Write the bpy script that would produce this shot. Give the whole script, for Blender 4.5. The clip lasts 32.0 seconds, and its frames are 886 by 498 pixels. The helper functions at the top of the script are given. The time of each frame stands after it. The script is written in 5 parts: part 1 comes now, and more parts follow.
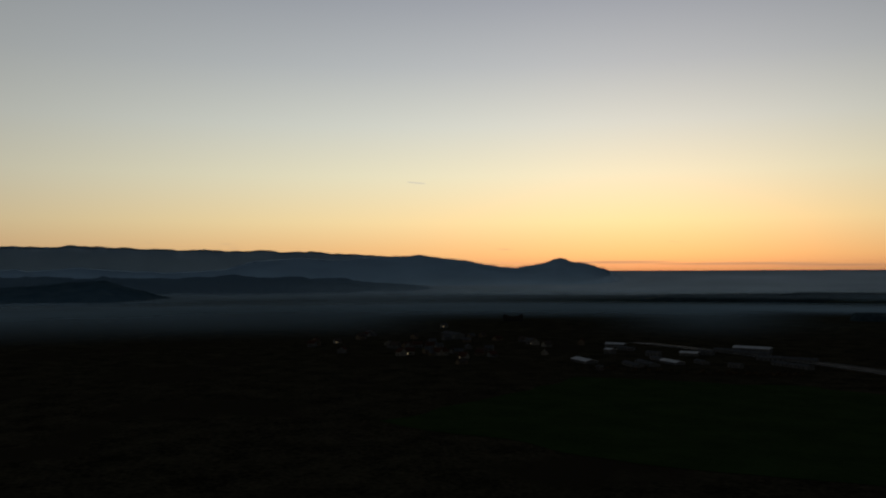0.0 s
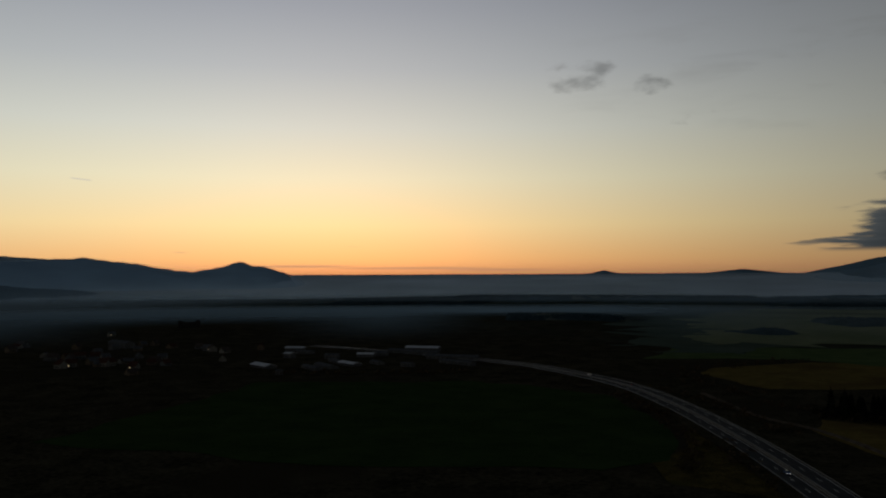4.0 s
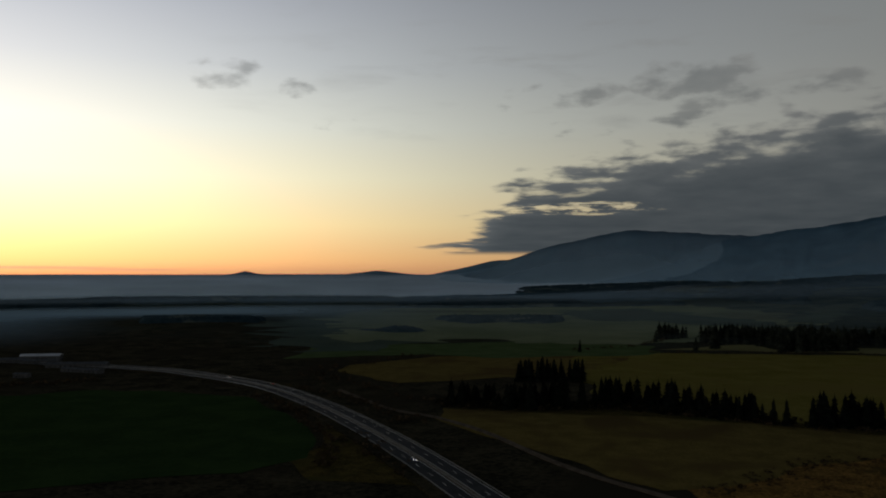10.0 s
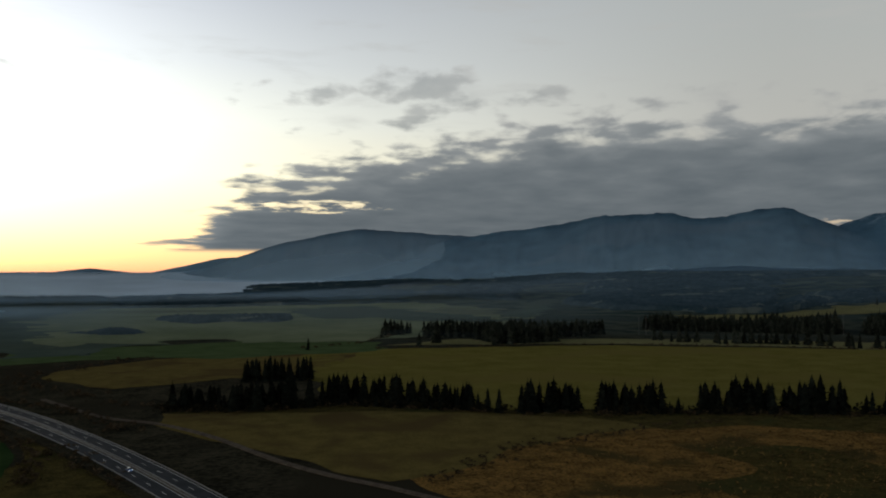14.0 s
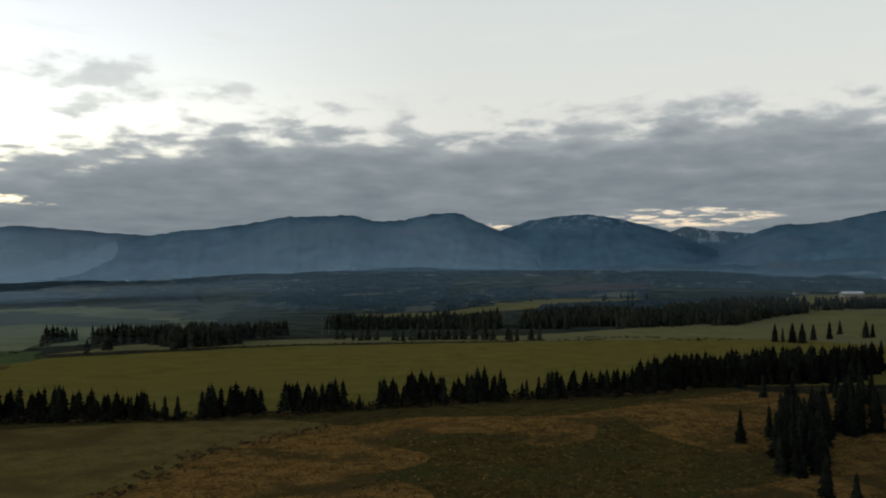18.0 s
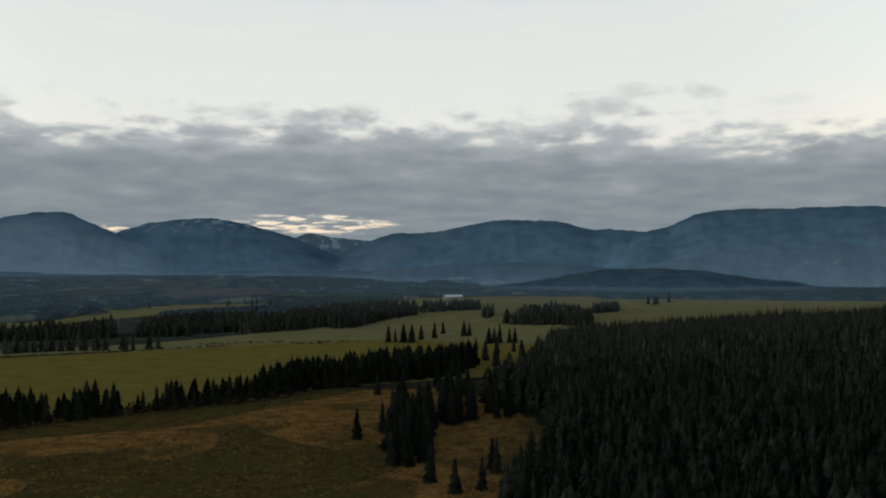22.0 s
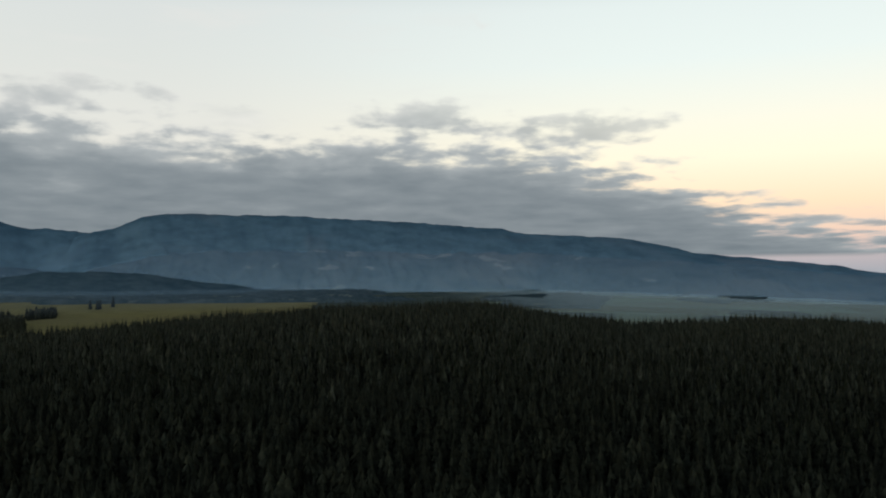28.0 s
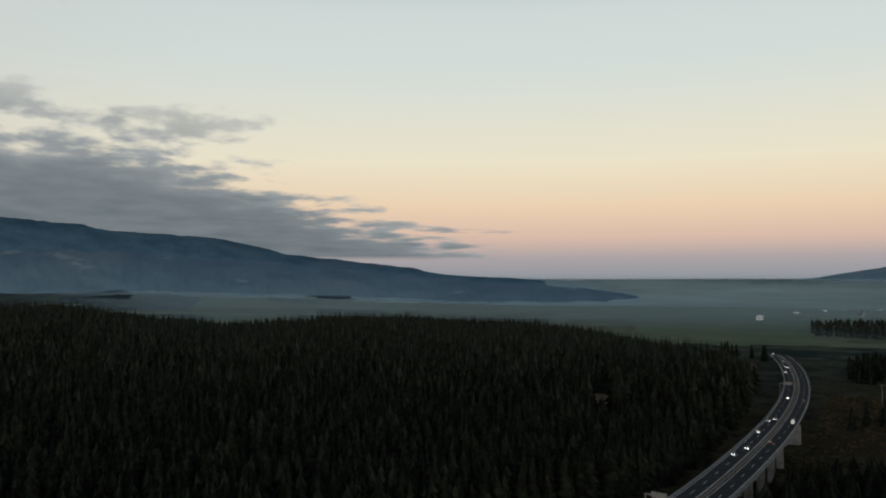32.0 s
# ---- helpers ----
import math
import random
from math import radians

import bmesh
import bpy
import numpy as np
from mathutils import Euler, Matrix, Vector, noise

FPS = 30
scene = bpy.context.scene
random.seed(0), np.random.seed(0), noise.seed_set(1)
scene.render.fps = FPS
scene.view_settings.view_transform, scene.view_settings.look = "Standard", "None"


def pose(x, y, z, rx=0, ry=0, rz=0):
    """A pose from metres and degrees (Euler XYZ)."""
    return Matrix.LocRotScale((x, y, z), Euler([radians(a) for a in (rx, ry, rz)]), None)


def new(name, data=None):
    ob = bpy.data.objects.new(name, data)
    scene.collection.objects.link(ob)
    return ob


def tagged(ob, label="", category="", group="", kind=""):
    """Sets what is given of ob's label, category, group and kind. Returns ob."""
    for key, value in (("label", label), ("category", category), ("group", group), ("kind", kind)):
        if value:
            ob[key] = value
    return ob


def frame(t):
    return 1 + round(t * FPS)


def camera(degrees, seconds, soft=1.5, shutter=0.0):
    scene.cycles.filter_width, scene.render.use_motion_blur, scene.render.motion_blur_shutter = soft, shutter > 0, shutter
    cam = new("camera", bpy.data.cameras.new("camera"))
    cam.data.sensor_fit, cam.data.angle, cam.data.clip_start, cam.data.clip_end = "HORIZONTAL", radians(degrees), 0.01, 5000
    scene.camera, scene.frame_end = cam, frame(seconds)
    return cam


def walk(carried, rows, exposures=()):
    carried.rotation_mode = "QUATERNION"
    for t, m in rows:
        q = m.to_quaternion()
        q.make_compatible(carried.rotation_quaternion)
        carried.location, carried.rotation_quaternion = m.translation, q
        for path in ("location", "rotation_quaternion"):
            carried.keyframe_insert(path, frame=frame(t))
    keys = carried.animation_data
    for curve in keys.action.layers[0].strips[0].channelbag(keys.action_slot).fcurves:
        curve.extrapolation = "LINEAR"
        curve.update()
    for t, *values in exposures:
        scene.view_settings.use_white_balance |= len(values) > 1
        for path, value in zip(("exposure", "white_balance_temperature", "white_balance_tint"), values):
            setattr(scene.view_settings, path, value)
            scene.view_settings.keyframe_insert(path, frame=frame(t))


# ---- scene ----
# The camera hangs 90 m over a flat valley and turns where it is.
# Azimuths are in degrees clockwise from +y, distances in metres.
cam = camera(56.3, 32.0, soft=2.0)
ROWS = [
    (0, 36.52, 1.6, -0.24), (0.5, 33.16, 1.64, -0.28), (1, 30.21, 1.7, -0.28), (1.5, 27.29, 1.71, -0.3),
    (2, 25.28, 1.7, -0.27), (2.5, 23.49, 1.75, -0.26), (3, 20.66, 1.79, -0.21), (3.5, 17.27, 1.79, -0.23),
    (4, 14.69, 1.8, -0.25), (4.5, 11.87, 1.81, -0.22), (6.5, 1.98, 1.68, -0.16), (7, 0.75, 1.69, -0.11),
    (7.5, -0, 1.75, -0.07), (8, -2.66, 1.79, -0.03), (8.5, -3.96, 1.84, -0.04), (9, -5.87, 1.84, 0.01),
    (9.5, -7.68, 1.82, 0.04), (10, -9.71, 1.81, -0), (10.5, -12.66, 1.81, 0.01), (11, -15.81, 1.76, 0),
    (11.5, -18.95, 1.77, -0.02), (12, -21.95, 1.76, -0.04), (12.5, -24.92, 1.75, -0.04), (13, -26.24, 1.7, -0.01),
    (13.5, -27.2, 1.67, -0.01), (15.5, -34.87, 1.65, 0.04), (16, -38.97, 1.59, 0.03), (16.5, -43.03, 1.64, -0.06),
    (17, -44.89, 1.65, -0.13), (17.5, -47.02, 1.71, -0.13), (18, -49.86, 1.71, -0.16), (18.5, -53.87, 1.76, -0.17),
    (19, -56.61, 1.75, -0.19), (19.5, -59.79, 1.77, -0.16), (20, -63.1, 1.86, -0.18), (20.5, -65.92, 1.89, -0.12),
    (21, -69.17, 1.95, -0.16), (21.5, -72.96, 1.95, -0.14), (22, -75.41, 2, -0.13), (22.5, -76.28, 2.02, -0.13),
    (23, -78.19, 2.05, -0.13), (23.5, -80.65, 2.1, -0.06), (24, -84.32, 2.13, -0.08), (24.5, -88.52, 2.11, -0.03),
    (26.5, -101.36, 2.13, -0.16), (27, -105.17, 2.17, -0.16), (27.5, -109.03, 2.14, -0.17), (28, -112.35, 2.15, -0.18),
    (28.5, -115.51, 2.19, -0.18), (29, -118.25, 2.25, -0.17), (29.5, -121.02, 2.25, -0.18), (30, -124.53, 2.22, -0.15),
    (30.5, -127.86, 2.25, -0.12), (31, -132.23, 2.21, -0.1), (31.5, -136.29, 2.12, -0.08), (32, -140.04, 2.13, -0.02),
]
EXPOSURES = [(0, -2.7), (2, -2.75), (4, -2.74), (7, -2.42), (8, -2.3), (10, -2.02), (11, -1.72), (12, -1.38), (13, -1.07), (14, -0.82), (16, -0.46), (19, -0.03), (24, 0.0),
             (28, -0.05), (30, -0.28), (32, -0.45)]
walk(cam, [(t, pose(0, 0, 90, 90 + p, -r, a)) for t, a, p, r in ROWS], EXPOSURES)


# ---- nodes ----
def node(tree, kind, **values):
    """A node with its properties and, by the sockets' names, its values or links."""
    nd = tree.nodes.new(kind)
    for key, value in values.items():
        if key.startswith("p_"):
            if key == "p_operation":
                nd.operation = value
            elif key == "p_blend_type":
                nd.blend_type = value
            elif key == "p_data_type":
                nd.data_type = value
            elif key == "p_interpolation":
                nd.interpolation_type = value
        else:
            sock = nd.inputs[int(key[1:])] if key[0] == "i" and key[1:].isdigit() else nd.inputs[key.replace("_", " ")]
            if isinstance(value, bpy.types.NodeSocket):
                tree.links.new(value, sock)
            else:
                sock.default_value = value
    return nd


def calc(tree, op, a, b=0.0, c=None):
    nd = node(tree, "ShaderNodeMath", p_operation=op, i0=a, i1=b)
    if c is not None:
        if isinstance(c, bpy.types.NodeSocket):
            tree.links.new(c, nd.inputs[2])
        else:
            nd.inputs[2].default_value = c
    return nd.outputs[0]


def ramp(tree, fac, stops, mode="LINEAR"):
    nd = node(tree, "ShaderNodeValToRGB", Fac=fac)
    cr = nd.color_ramp
    cr.interpolation = mode
    while len(cr.elements) < len(stops):
        cr.elements.new(0.5)
    for el, (at, col) in zip(cr.elements, stops):
        el.position = at
    for el, (at, col) in zip(cr.elements, stops):
        el.position = at
        el.color = (*col, 1) if len(col) == 3 else (col[0], col[0], col[0], 1)
    return nd.outputs[0]


def step(tree, x, lo, hi):
    nd = node(tree, "ShaderNodeMapRange", p_interpolation="SMOOTHSTEP", Value=x)
    nd.inputs[1].default_value, nd.inputs[2].default_value = lo, hi
    return nd.outputs[0]


def blend(tree, fac, a, b, mode="MIX"):
    nd = node(tree, "ShaderNodeMixRGB", p_blend_type=mode, i0=fac, i1=a, i2=b)
    return nd.outputs[0]


# ---- sky ----
world = bpy.data.worlds.new("dusk_sky")
scene.world = world
world.use_nodes = True
wt = world.node_tree
wt.nodes.clear()
SUN = -21.0
way = node(wt, "ShaderNodeTexCoord").outputs["Generated"]
xyz = node(wt, "ShaderNodeSeparateXYZ", i0=way)
dx, dy, dz = xyz.outputs
flat = calc(wt, "SQRT", calc(wt, "ADD", calc(wt, "MULTIPLY", dx, dx), calc(wt, "MULTIPLY", dy, dy)))
toward = calc(wt, "ADD", calc(wt, "MULTIPLY", dx, math.sin(radians(SUN))), calc(wt, "MULTIPLY", dy, math.cos(radians(SUN))))
toward = calc(wt, "DIVIDE", toward, calc(wt, "MAXIMUM", flat, 0.001))
HALF = 0.25
dim = lambda stops: [(a, tuple(v * HALF for v in c)) for a, c in stops]
sunset = ramp(wt, dz, dim([(0, (2.3, 1.05, .44)), (.02, (2.75, 1.65, .70)), (.06, (2.95, 2.35, 1.25)), (.115, (2.62, 2.5, 1.8)),
                           (.174, (2.08, 2.16, 1.95)), (.242, (1.46, 1.56, 1.62)), (.31, (1.05, 1.13, 1.27)), (.5, (.22, .27, .36)), (1, (.05, .075, .13))]))
side = ramp(wt, dz, dim([(0, (.9, .62, .42)), (.05, (.92, .76, .57)), (.1, (.86, .81, .72)), (.17, (.77, .77, .73)),
                         (.25, (.725, .75, .725)), (.31, (.70, .735, .725)), (.5, (.22, .27, .34)), (1, (.05, .075, .13))]))
anti = ramp(wt, dz, dim([(0, (.36, .41, .46)), (.026, (.50, .48, .51)), (.05, (.84, .63, .54)), (.087, (1.02, .79, .58)), (.14, (1.03, .95, .75)),
                         (.25, (.82, .90, .87)), (.31, (.78, .86, .845)), (.5, (.22, .27, .34)), (1, (.05, .075, .13))]))
glow = calc(wt, "POWER", calc(wt, "MAXIMUM", calc(wt, "DIVIDE", calc(wt, "SUBTRACT", toward, 0.3), 0.7), 0.0), 1.6)
air = blend(wt, glow, side, sunset)
air = blend(wt, step(wt, toward, -0.35, -0.9), air, anti)
nish = wt.nodes.new("ShaderNodeTexSky")
nish.sky_type, nish.sun_disc = "NISHITA", False
nish.sun_elevation, nish.sun_rotation = radians(0.5), radians(SUN)
air = blend(wt, 0.02, air, nish.outputs[0], "ADD")
# the bank of low stratocumulus over the mountains, with streaks at its western end and loose puffs beside and above it
az = calc(wt, "MULTIPLY", calc(wt, "ARCTAN2", dx, dy), 57.2958)
el = calc(wt, "MULTIPLY", calc(wt, "ARCTAN2", dz, flat), 57.2958)
deep = calc(wt, "MULTIPLY", calc(wt, "LOGARITHM", calc(wt, "MAXIMUM", calc(wt, "ADD", el, 1.5), 0.1), 2.71828), 8.0)
spot = node(wt, "ShaderNodeCombineXYZ", i0=calc(wt, "MULTIPLY", az, 0.26), i1=deep).outputs[0]
puffs = node(wt, "ShaderNodeTexNoise", Vector=spot, Scale=1.25, Detail=6.0, Roughness=0.5, Distortion=0.12).outputs[0]
broad = node(wt, "ShaderNodeTexNoise", Vector=spot, Scale=0.33, Detail=2.0).outputs[0]
fine = node(wt, "ShaderNodeTexNoise", Vector=spot, Scale=2.3, Detail=5.0, Roughness=0.6, Distortion=0.2).outputs[0]
along = calc(wt, "DIVIDE", calc(wt, "ADD", az, 20.0), 180.0)
top = ramp(wt, along, [((a + 20) / 180, (e / 20,)) for a, e in
                       [(8, 0), (12, 3.6), (15, 7.0), (20, 8.0), (26, 8.9), (33, 10.2), (41, 11.2), (50, 10.8), (57, 11.1), (68, 11.7), (76, 11.4), (85, 10.9), (92, 10.4), (100, 10.2), (110, 10.4),
                        (118, 9.6), (124, 8.4), (129, 6.8), (133, 5.2), (138, 3.8), (142, 2.7), (146, 0)]])
inside_by = calc(wt, "DIVIDE", calc(wt, "SUBTRACT", calc(wt, "MULTIPLY", top, 20.0), el), 3.4)
inside_by = calc(wt, "MINIMUM", calc(wt, "MAXIMUM", inside_by, -1.2), 1.0)


def blot(a, e, wa, we, outer=1.6, inner=0.2):
    """An oval of the sky, 1 in its middle and 0 outside."""
    q = calc(wt, "ADD", calc(wt, "POWER", calc(wt, "DIVIDE", calc(wt, "SUBTRACT", az, a), wa), 2.0),
             calc(wt, "POWER", calc(wt, "DIVIDE", calc(wt, "SUBTRACT", el, e), we), 2.0))
    return step(wt, q, outer, inner)


islands = 0.0
for a, e, wa, we, much in [(12.2, 1.95, 4.6, 0.34, 1.0), (14.2, 2.55, 5.4, 0.34, 1.0), (17.5, 3.3, 6.4, 0.42, 1.0), (16.5, 6.2, 4.0, 0.8, 0.9), (27.0, 12.4, 4.6, 1.8, 1.05), (18.8, 12.2, 4.4, 1.0, 0.9),
                           (19.7, 10.0, 3.8, 0.7, 0.92), (27.0, 10.3, 3.4, 0.7, 0.98), (12.7, 11.4, 2.0, 0.55, 0.9), (13.2, 9.8, 1.2, 0.45, 0.86), (4.2, 10.2, 3.0, 0.6, 0.86), (-0.2, 12.6, 1.8, 0.8, 0.86),
                           (-5.0, 13.6, 3.4, 1.4, 0.76), (36.0, 12.0, 5.0, 0.9, 0.9), (47.0, 12.2, 6.0, 0.8, 0.84), (62.0, 13.0, 5.0, 0.8, 0.7), (84.0, 14.8, 6.5, 1.3, 0.6), (89.0, 11.8, 6.0, 1.5, 0.95),
                           (97.6, 11.4, 3.0, 0.8, 0.86), (111.0, 10.8, 7.0, 1.6, 1.08), (122.5, 10.2, 6.2, 1.4, 1.08), (114.0, 18.0, 3.6, 1.1, 0.58), (137.5, 3.35, 9.0, 0.26, 0.95)]:
    islands = calc(wt, "MAXIMUM", islands, calc(wt, "MULTIPLY", blot(a, e, wa * 1.25, we * 1.25, 1.7, 0.0), much))
body = calc(wt, "MAXIMUM", inside_by, calc(wt, "SUBTRACT", calc(wt, "MULTIPLY", islands, 1.52), 1.2))
gap = calc(wt, "ADD", calc(wt, "ADD", blot(66.5, 3.7, 5.5, 0.75), blot(53.2, 3.1, 1.8, 0.5)), calc(wt, "MULTIPLY", blot(19.5, 4.55, 5.5, 0.5), 0.8))
calm = calc(wt, "SUBTRACT", 2.9, calc(wt, "MULTIPLY", step(wt, body, 0.2, 1.0), 1.3))
thick = calc(wt, "ADD", calc(wt, "MULTIPLY", calc(wt, "SUBTRACT", puffs, 0.5), calm), calc(wt, "MULTIPLY", body, 0.95))
thick = calc(wt, "ADD", thick, calc(wt, "MULTIPLY", calc(wt, "SUBTRACT", broad, 0.5), 0.7))
torn = calc(wt, "ADD", 0.75, calc(wt, "MULTIPLY", calc(wt, "SUBTRACT", fine, 0.5), 4.2))
thick = calc(wt, "SUBTRACT", thick, calc(wt, "MULTIPLY", gap, torn))
deck = calc(wt, "MULTIPLY", step(wt, thick, -0.10, 0.56), step(wt, el, 1.3, 1.7))
deck = calc(wt, "MULTIPLY", deck, calc(wt, "ADD", 0.62, calc(wt, "MULTIPLY", step(wt, inside_by, -0.7, 0.3), 0.38)))
# faint veils high over the bank
veil_zone = calc(wt, "MULTIPLY", step(wt, el, 8.0, 11.5), calc(wt, "MULTIPLY", step(wt, az, -14, 20), step(wt, az, 128, 96)))
spot2 = node(wt, "ShaderNodeCombineXYZ", i0=calc(wt, "MULTIPLY", az, 0.12), i1=calc(wt, "MULTIPLY", el, 0.6)).outputs[0]
loose = node(wt, "ShaderNodeTexNoise", Vector=spot2, Scale=1.0, Detail=6.0, Roughness=0.55, Distortion=0.3).outputs[0]
loose = calc(wt, "MULTIPLY", calc(wt, "MULTIPLY", step(wt, loose, 0.5, 0.74), veil_zone), 0.42)
streaks = calc(wt, "ADD", blot(-24.5, 0.62, 3.6, 0.09), calc(wt, "ADD", blot(-17.0, 0.48, 5.5, 0.08), blot(-11.0, 0.36, 3.5, 0.06)))
cover = calc(wt, "MAXIMUM", calc(wt, "MAXIMUM", deck, loose), calc(wt, "MULTIPLY", streaks, 0.4))
fine = node(wt, "ShaderNodeTexNoise", Vector=spot, Scale=0.9, Detail=5.0, Roughness=0.5, Distortion=0.1).outputs[0]
tone = calc(wt, "ADD", calc(wt, "ADD", 0.03, calc(wt, "MULTIPLY", fine, 0.38)), calc(wt, "MULTIPLY", calc(wt, "SUBTRACT", 1.0, calc(wt, "ADD", calc(wt, "MULTIPLY", thick, 0.45), calc(wt, "MULTIPLY", body, 0.55))), 0.40))
tone = calc(wt, "ADD", tone, calc(wt, "MULTIPLY", el, 0.018))
cloud = ramp(wt, tone, dim([(0.2, (.192, .230, .256)), (.4, (.270, .308, .332)), (.62, (.445, .480, .492)), (.9, (.82, .82, .79))]))
air = blend(wt, cover, air, cloud)
# the whole west is brighter, with the sun just under the horizon there
west = calc(wt, "ADD", 1.0, calc(wt, "MULTIPLY", calc(wt, "MULTIPLY", step(wt, az, 24, -30), step(wt, az, -170, -90)), 0.98))
air = node(wt, "ShaderNodeVectorMath", p_operation="MULTIPLY", i0=air, i1=node(wt, "ShaderNodeCombineXYZ", i0=west, i1=west, i2=west).outputs[0]).outputs[0]
# a short bright vapour trail
trail = calc(wt, "ADD", el, calc(wt, "MULTIPLY", calc(wt, "ADD", az, 38.35), 0.09))
trail = calc(wt, "MULTIPLY", step(wt, calc(wt, "ABSOLUTE", calc(wt, "SUBTRACT", trail, 6.17)), 0.07, 0.02), step(wt, calc(wt, "ABSOLUTE", calc(wt, "ADD", az, 38.35)), 0.75, 0.4))
air = blend(wt, calc(wt, "MULTIPLY", trail, 0.55), air, (.9, .85, .78, 1))
node(wt, "ShaderNodeOutputWorld", Surface=node(wt, "ShaderNodeBackground", Color=air, Strength=1 / HALF).outputs[0])


# ---- materials ----
def material(name, dark, light, size=6.0, rough=0.9, grain=0.0, bump=0.0, third=None, metal=0.0, spread=0.0, gloss=0.0, tint=False, fine=0.35):
    """Two-scale mottled paint or ground cover: broad patches of size metres and fine grain, with relief."""
    m = bpy.data.materials.new(name)
    m.use_nodes = True
    t = m.node_tree
    t.nodes.clear()
    at = node(t, "ShaderNodeTexCoord").outputs["Object"]
    broad = node(t, "ShaderNodeTexNoise", Vector=at, Scale=1.0 / size, Detail=4.0, Roughness=0.6).outputs[0]
    small = node(t, "ShaderNodeTexNoise", Vector=at, Scale=9.0 / size, Detail=4.0, Roughness=0.65).outputs[0]
    mixed = calc(t, "ADD", calc(t, "MULTIPLY", broad, 1 - fine), calc(t, "MULTIPLY", small, fine))
    col = blend(t, step(t, mixed, 0.36, 0.64), (*dark, 1), (*light, 1))
    if third:
        far = node(t, "ShaderNodeTexNoise", Vector=at, Scale=0.23 / size, Detail=3.0, Distortion=0.6).outputs[0]
        col = blend(t, step(t, far, 0.5, 0.66), col, (*third, 1))
    if spread:
        rnd = node(t, "ShaderNodeObjectInfo").outputs["Random"]
        col = node(t, "ShaderNodeHueSaturation", Value=calc(t, "ADD", calc(t, "MULTIPLY", rnd, spread), 1 - spread / 2), Color=col).outputs[0]
    if tint:
        own = node(t, "ShaderNodeAttribute")
        own.attribute_name = "tint"
        isle = node(t, "ShaderNodeNewGeometry").outputs["Random Per Island"]
        val = calc(t, "ADD", calc(t, "ADD", 0.7, calc(t, "MULTIPLY", isle, 0.6)), own.outputs["Fac"])
        col = node(t, "ShaderNodeHueSaturation", Value=val, Color=col).outputs[0]
    shader = node(t, "ShaderNodeBsdfPrincipled", Base_Color=col, Roughness=rough, Metallic=metal)
    shader.inputs["Specular IOR Level"].default_value = gloss
    if bump:
        b = node(t, "ShaderNodeBump", Strength=0.6, Distance=bump, Height=small)
        t.links.new(b.outputs[0], shader.inputs["Normal"])
    node(t, "ShaderNodeOutputMaterial", Surface=shader.outputs[0])
    return m


VALLEY = material("valley_heath", (.010, .0095, .006), (.046, .039, .023), 24, bump=0.6, third=(.025, .021, .013), fine=0.55)


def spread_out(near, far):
    """Ground that passes from the near cover to paler far colours, which hold distance haze, by uneven steps, some 1.5
    km from the middle of the valley.
    """
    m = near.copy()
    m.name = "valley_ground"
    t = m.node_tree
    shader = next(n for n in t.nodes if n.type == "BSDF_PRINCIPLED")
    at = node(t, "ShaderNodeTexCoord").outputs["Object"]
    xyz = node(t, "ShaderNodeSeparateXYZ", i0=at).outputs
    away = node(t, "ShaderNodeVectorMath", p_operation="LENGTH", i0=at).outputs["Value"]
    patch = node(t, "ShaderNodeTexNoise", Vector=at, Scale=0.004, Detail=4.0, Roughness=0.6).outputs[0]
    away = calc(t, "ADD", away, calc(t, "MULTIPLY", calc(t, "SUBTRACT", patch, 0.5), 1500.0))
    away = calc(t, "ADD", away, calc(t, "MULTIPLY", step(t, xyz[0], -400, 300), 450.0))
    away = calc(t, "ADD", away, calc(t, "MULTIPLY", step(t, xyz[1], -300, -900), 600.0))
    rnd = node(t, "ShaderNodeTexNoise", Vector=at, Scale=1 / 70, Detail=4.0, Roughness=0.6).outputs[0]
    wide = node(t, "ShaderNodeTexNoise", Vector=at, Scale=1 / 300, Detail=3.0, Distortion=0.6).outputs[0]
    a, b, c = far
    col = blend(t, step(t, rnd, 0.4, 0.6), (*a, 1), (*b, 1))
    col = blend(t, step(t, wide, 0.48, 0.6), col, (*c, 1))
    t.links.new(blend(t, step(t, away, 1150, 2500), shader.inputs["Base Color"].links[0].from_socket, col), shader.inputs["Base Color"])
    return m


# far colours: lighter and cooler, with the haze put into them
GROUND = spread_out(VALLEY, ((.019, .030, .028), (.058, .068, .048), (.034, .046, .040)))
# woods made lighter and bluer: distance haze is in the colour
FAR_WOOD = material("hazed_far_woods", (.015, .029, .034), (.040, .058, .064), 45)
MEADOW = material("autumn_meadow", (.096, .080, .017), (.136, .112, .028), 30, bump=0.2, third=(.120, .094, .025), fine=0.45)
# the next two carry distance haze as a paler base colour
FAR_MEADOW = material("hazed_far_pasture", (.112, .102, .040), (.154, .138, .060), 50, third=(.128, .116, .054), fine=0.45)
GRASS = material("hazy_green_crop", (.044, .064, .024), (.066, .088, .034), 30, bump=0.15)
GREEN = material("green_crop", (.015, .029, .009), (.024, .042, .013), 30, bump=0.15)
STUBBLE = material("stubble_field", (.074, .054, .017), (.122, .090, .027), 14, bump=0.2, third=(.072, .049, .018), fine=0.5)
HEATH = material("rough_orange_grass", (.040, .025, .009), (.220, .120, .032), 11, bump=0.4, third=(.056, .040, .014), fine=0.6)
BOG = material("dark_boggy_grass", (.022, .019, .007), (.082, .060, .018), 9, bump=0.5, third=(.044, .040, .013), fine=0.6)
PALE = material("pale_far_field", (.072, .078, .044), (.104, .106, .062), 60)
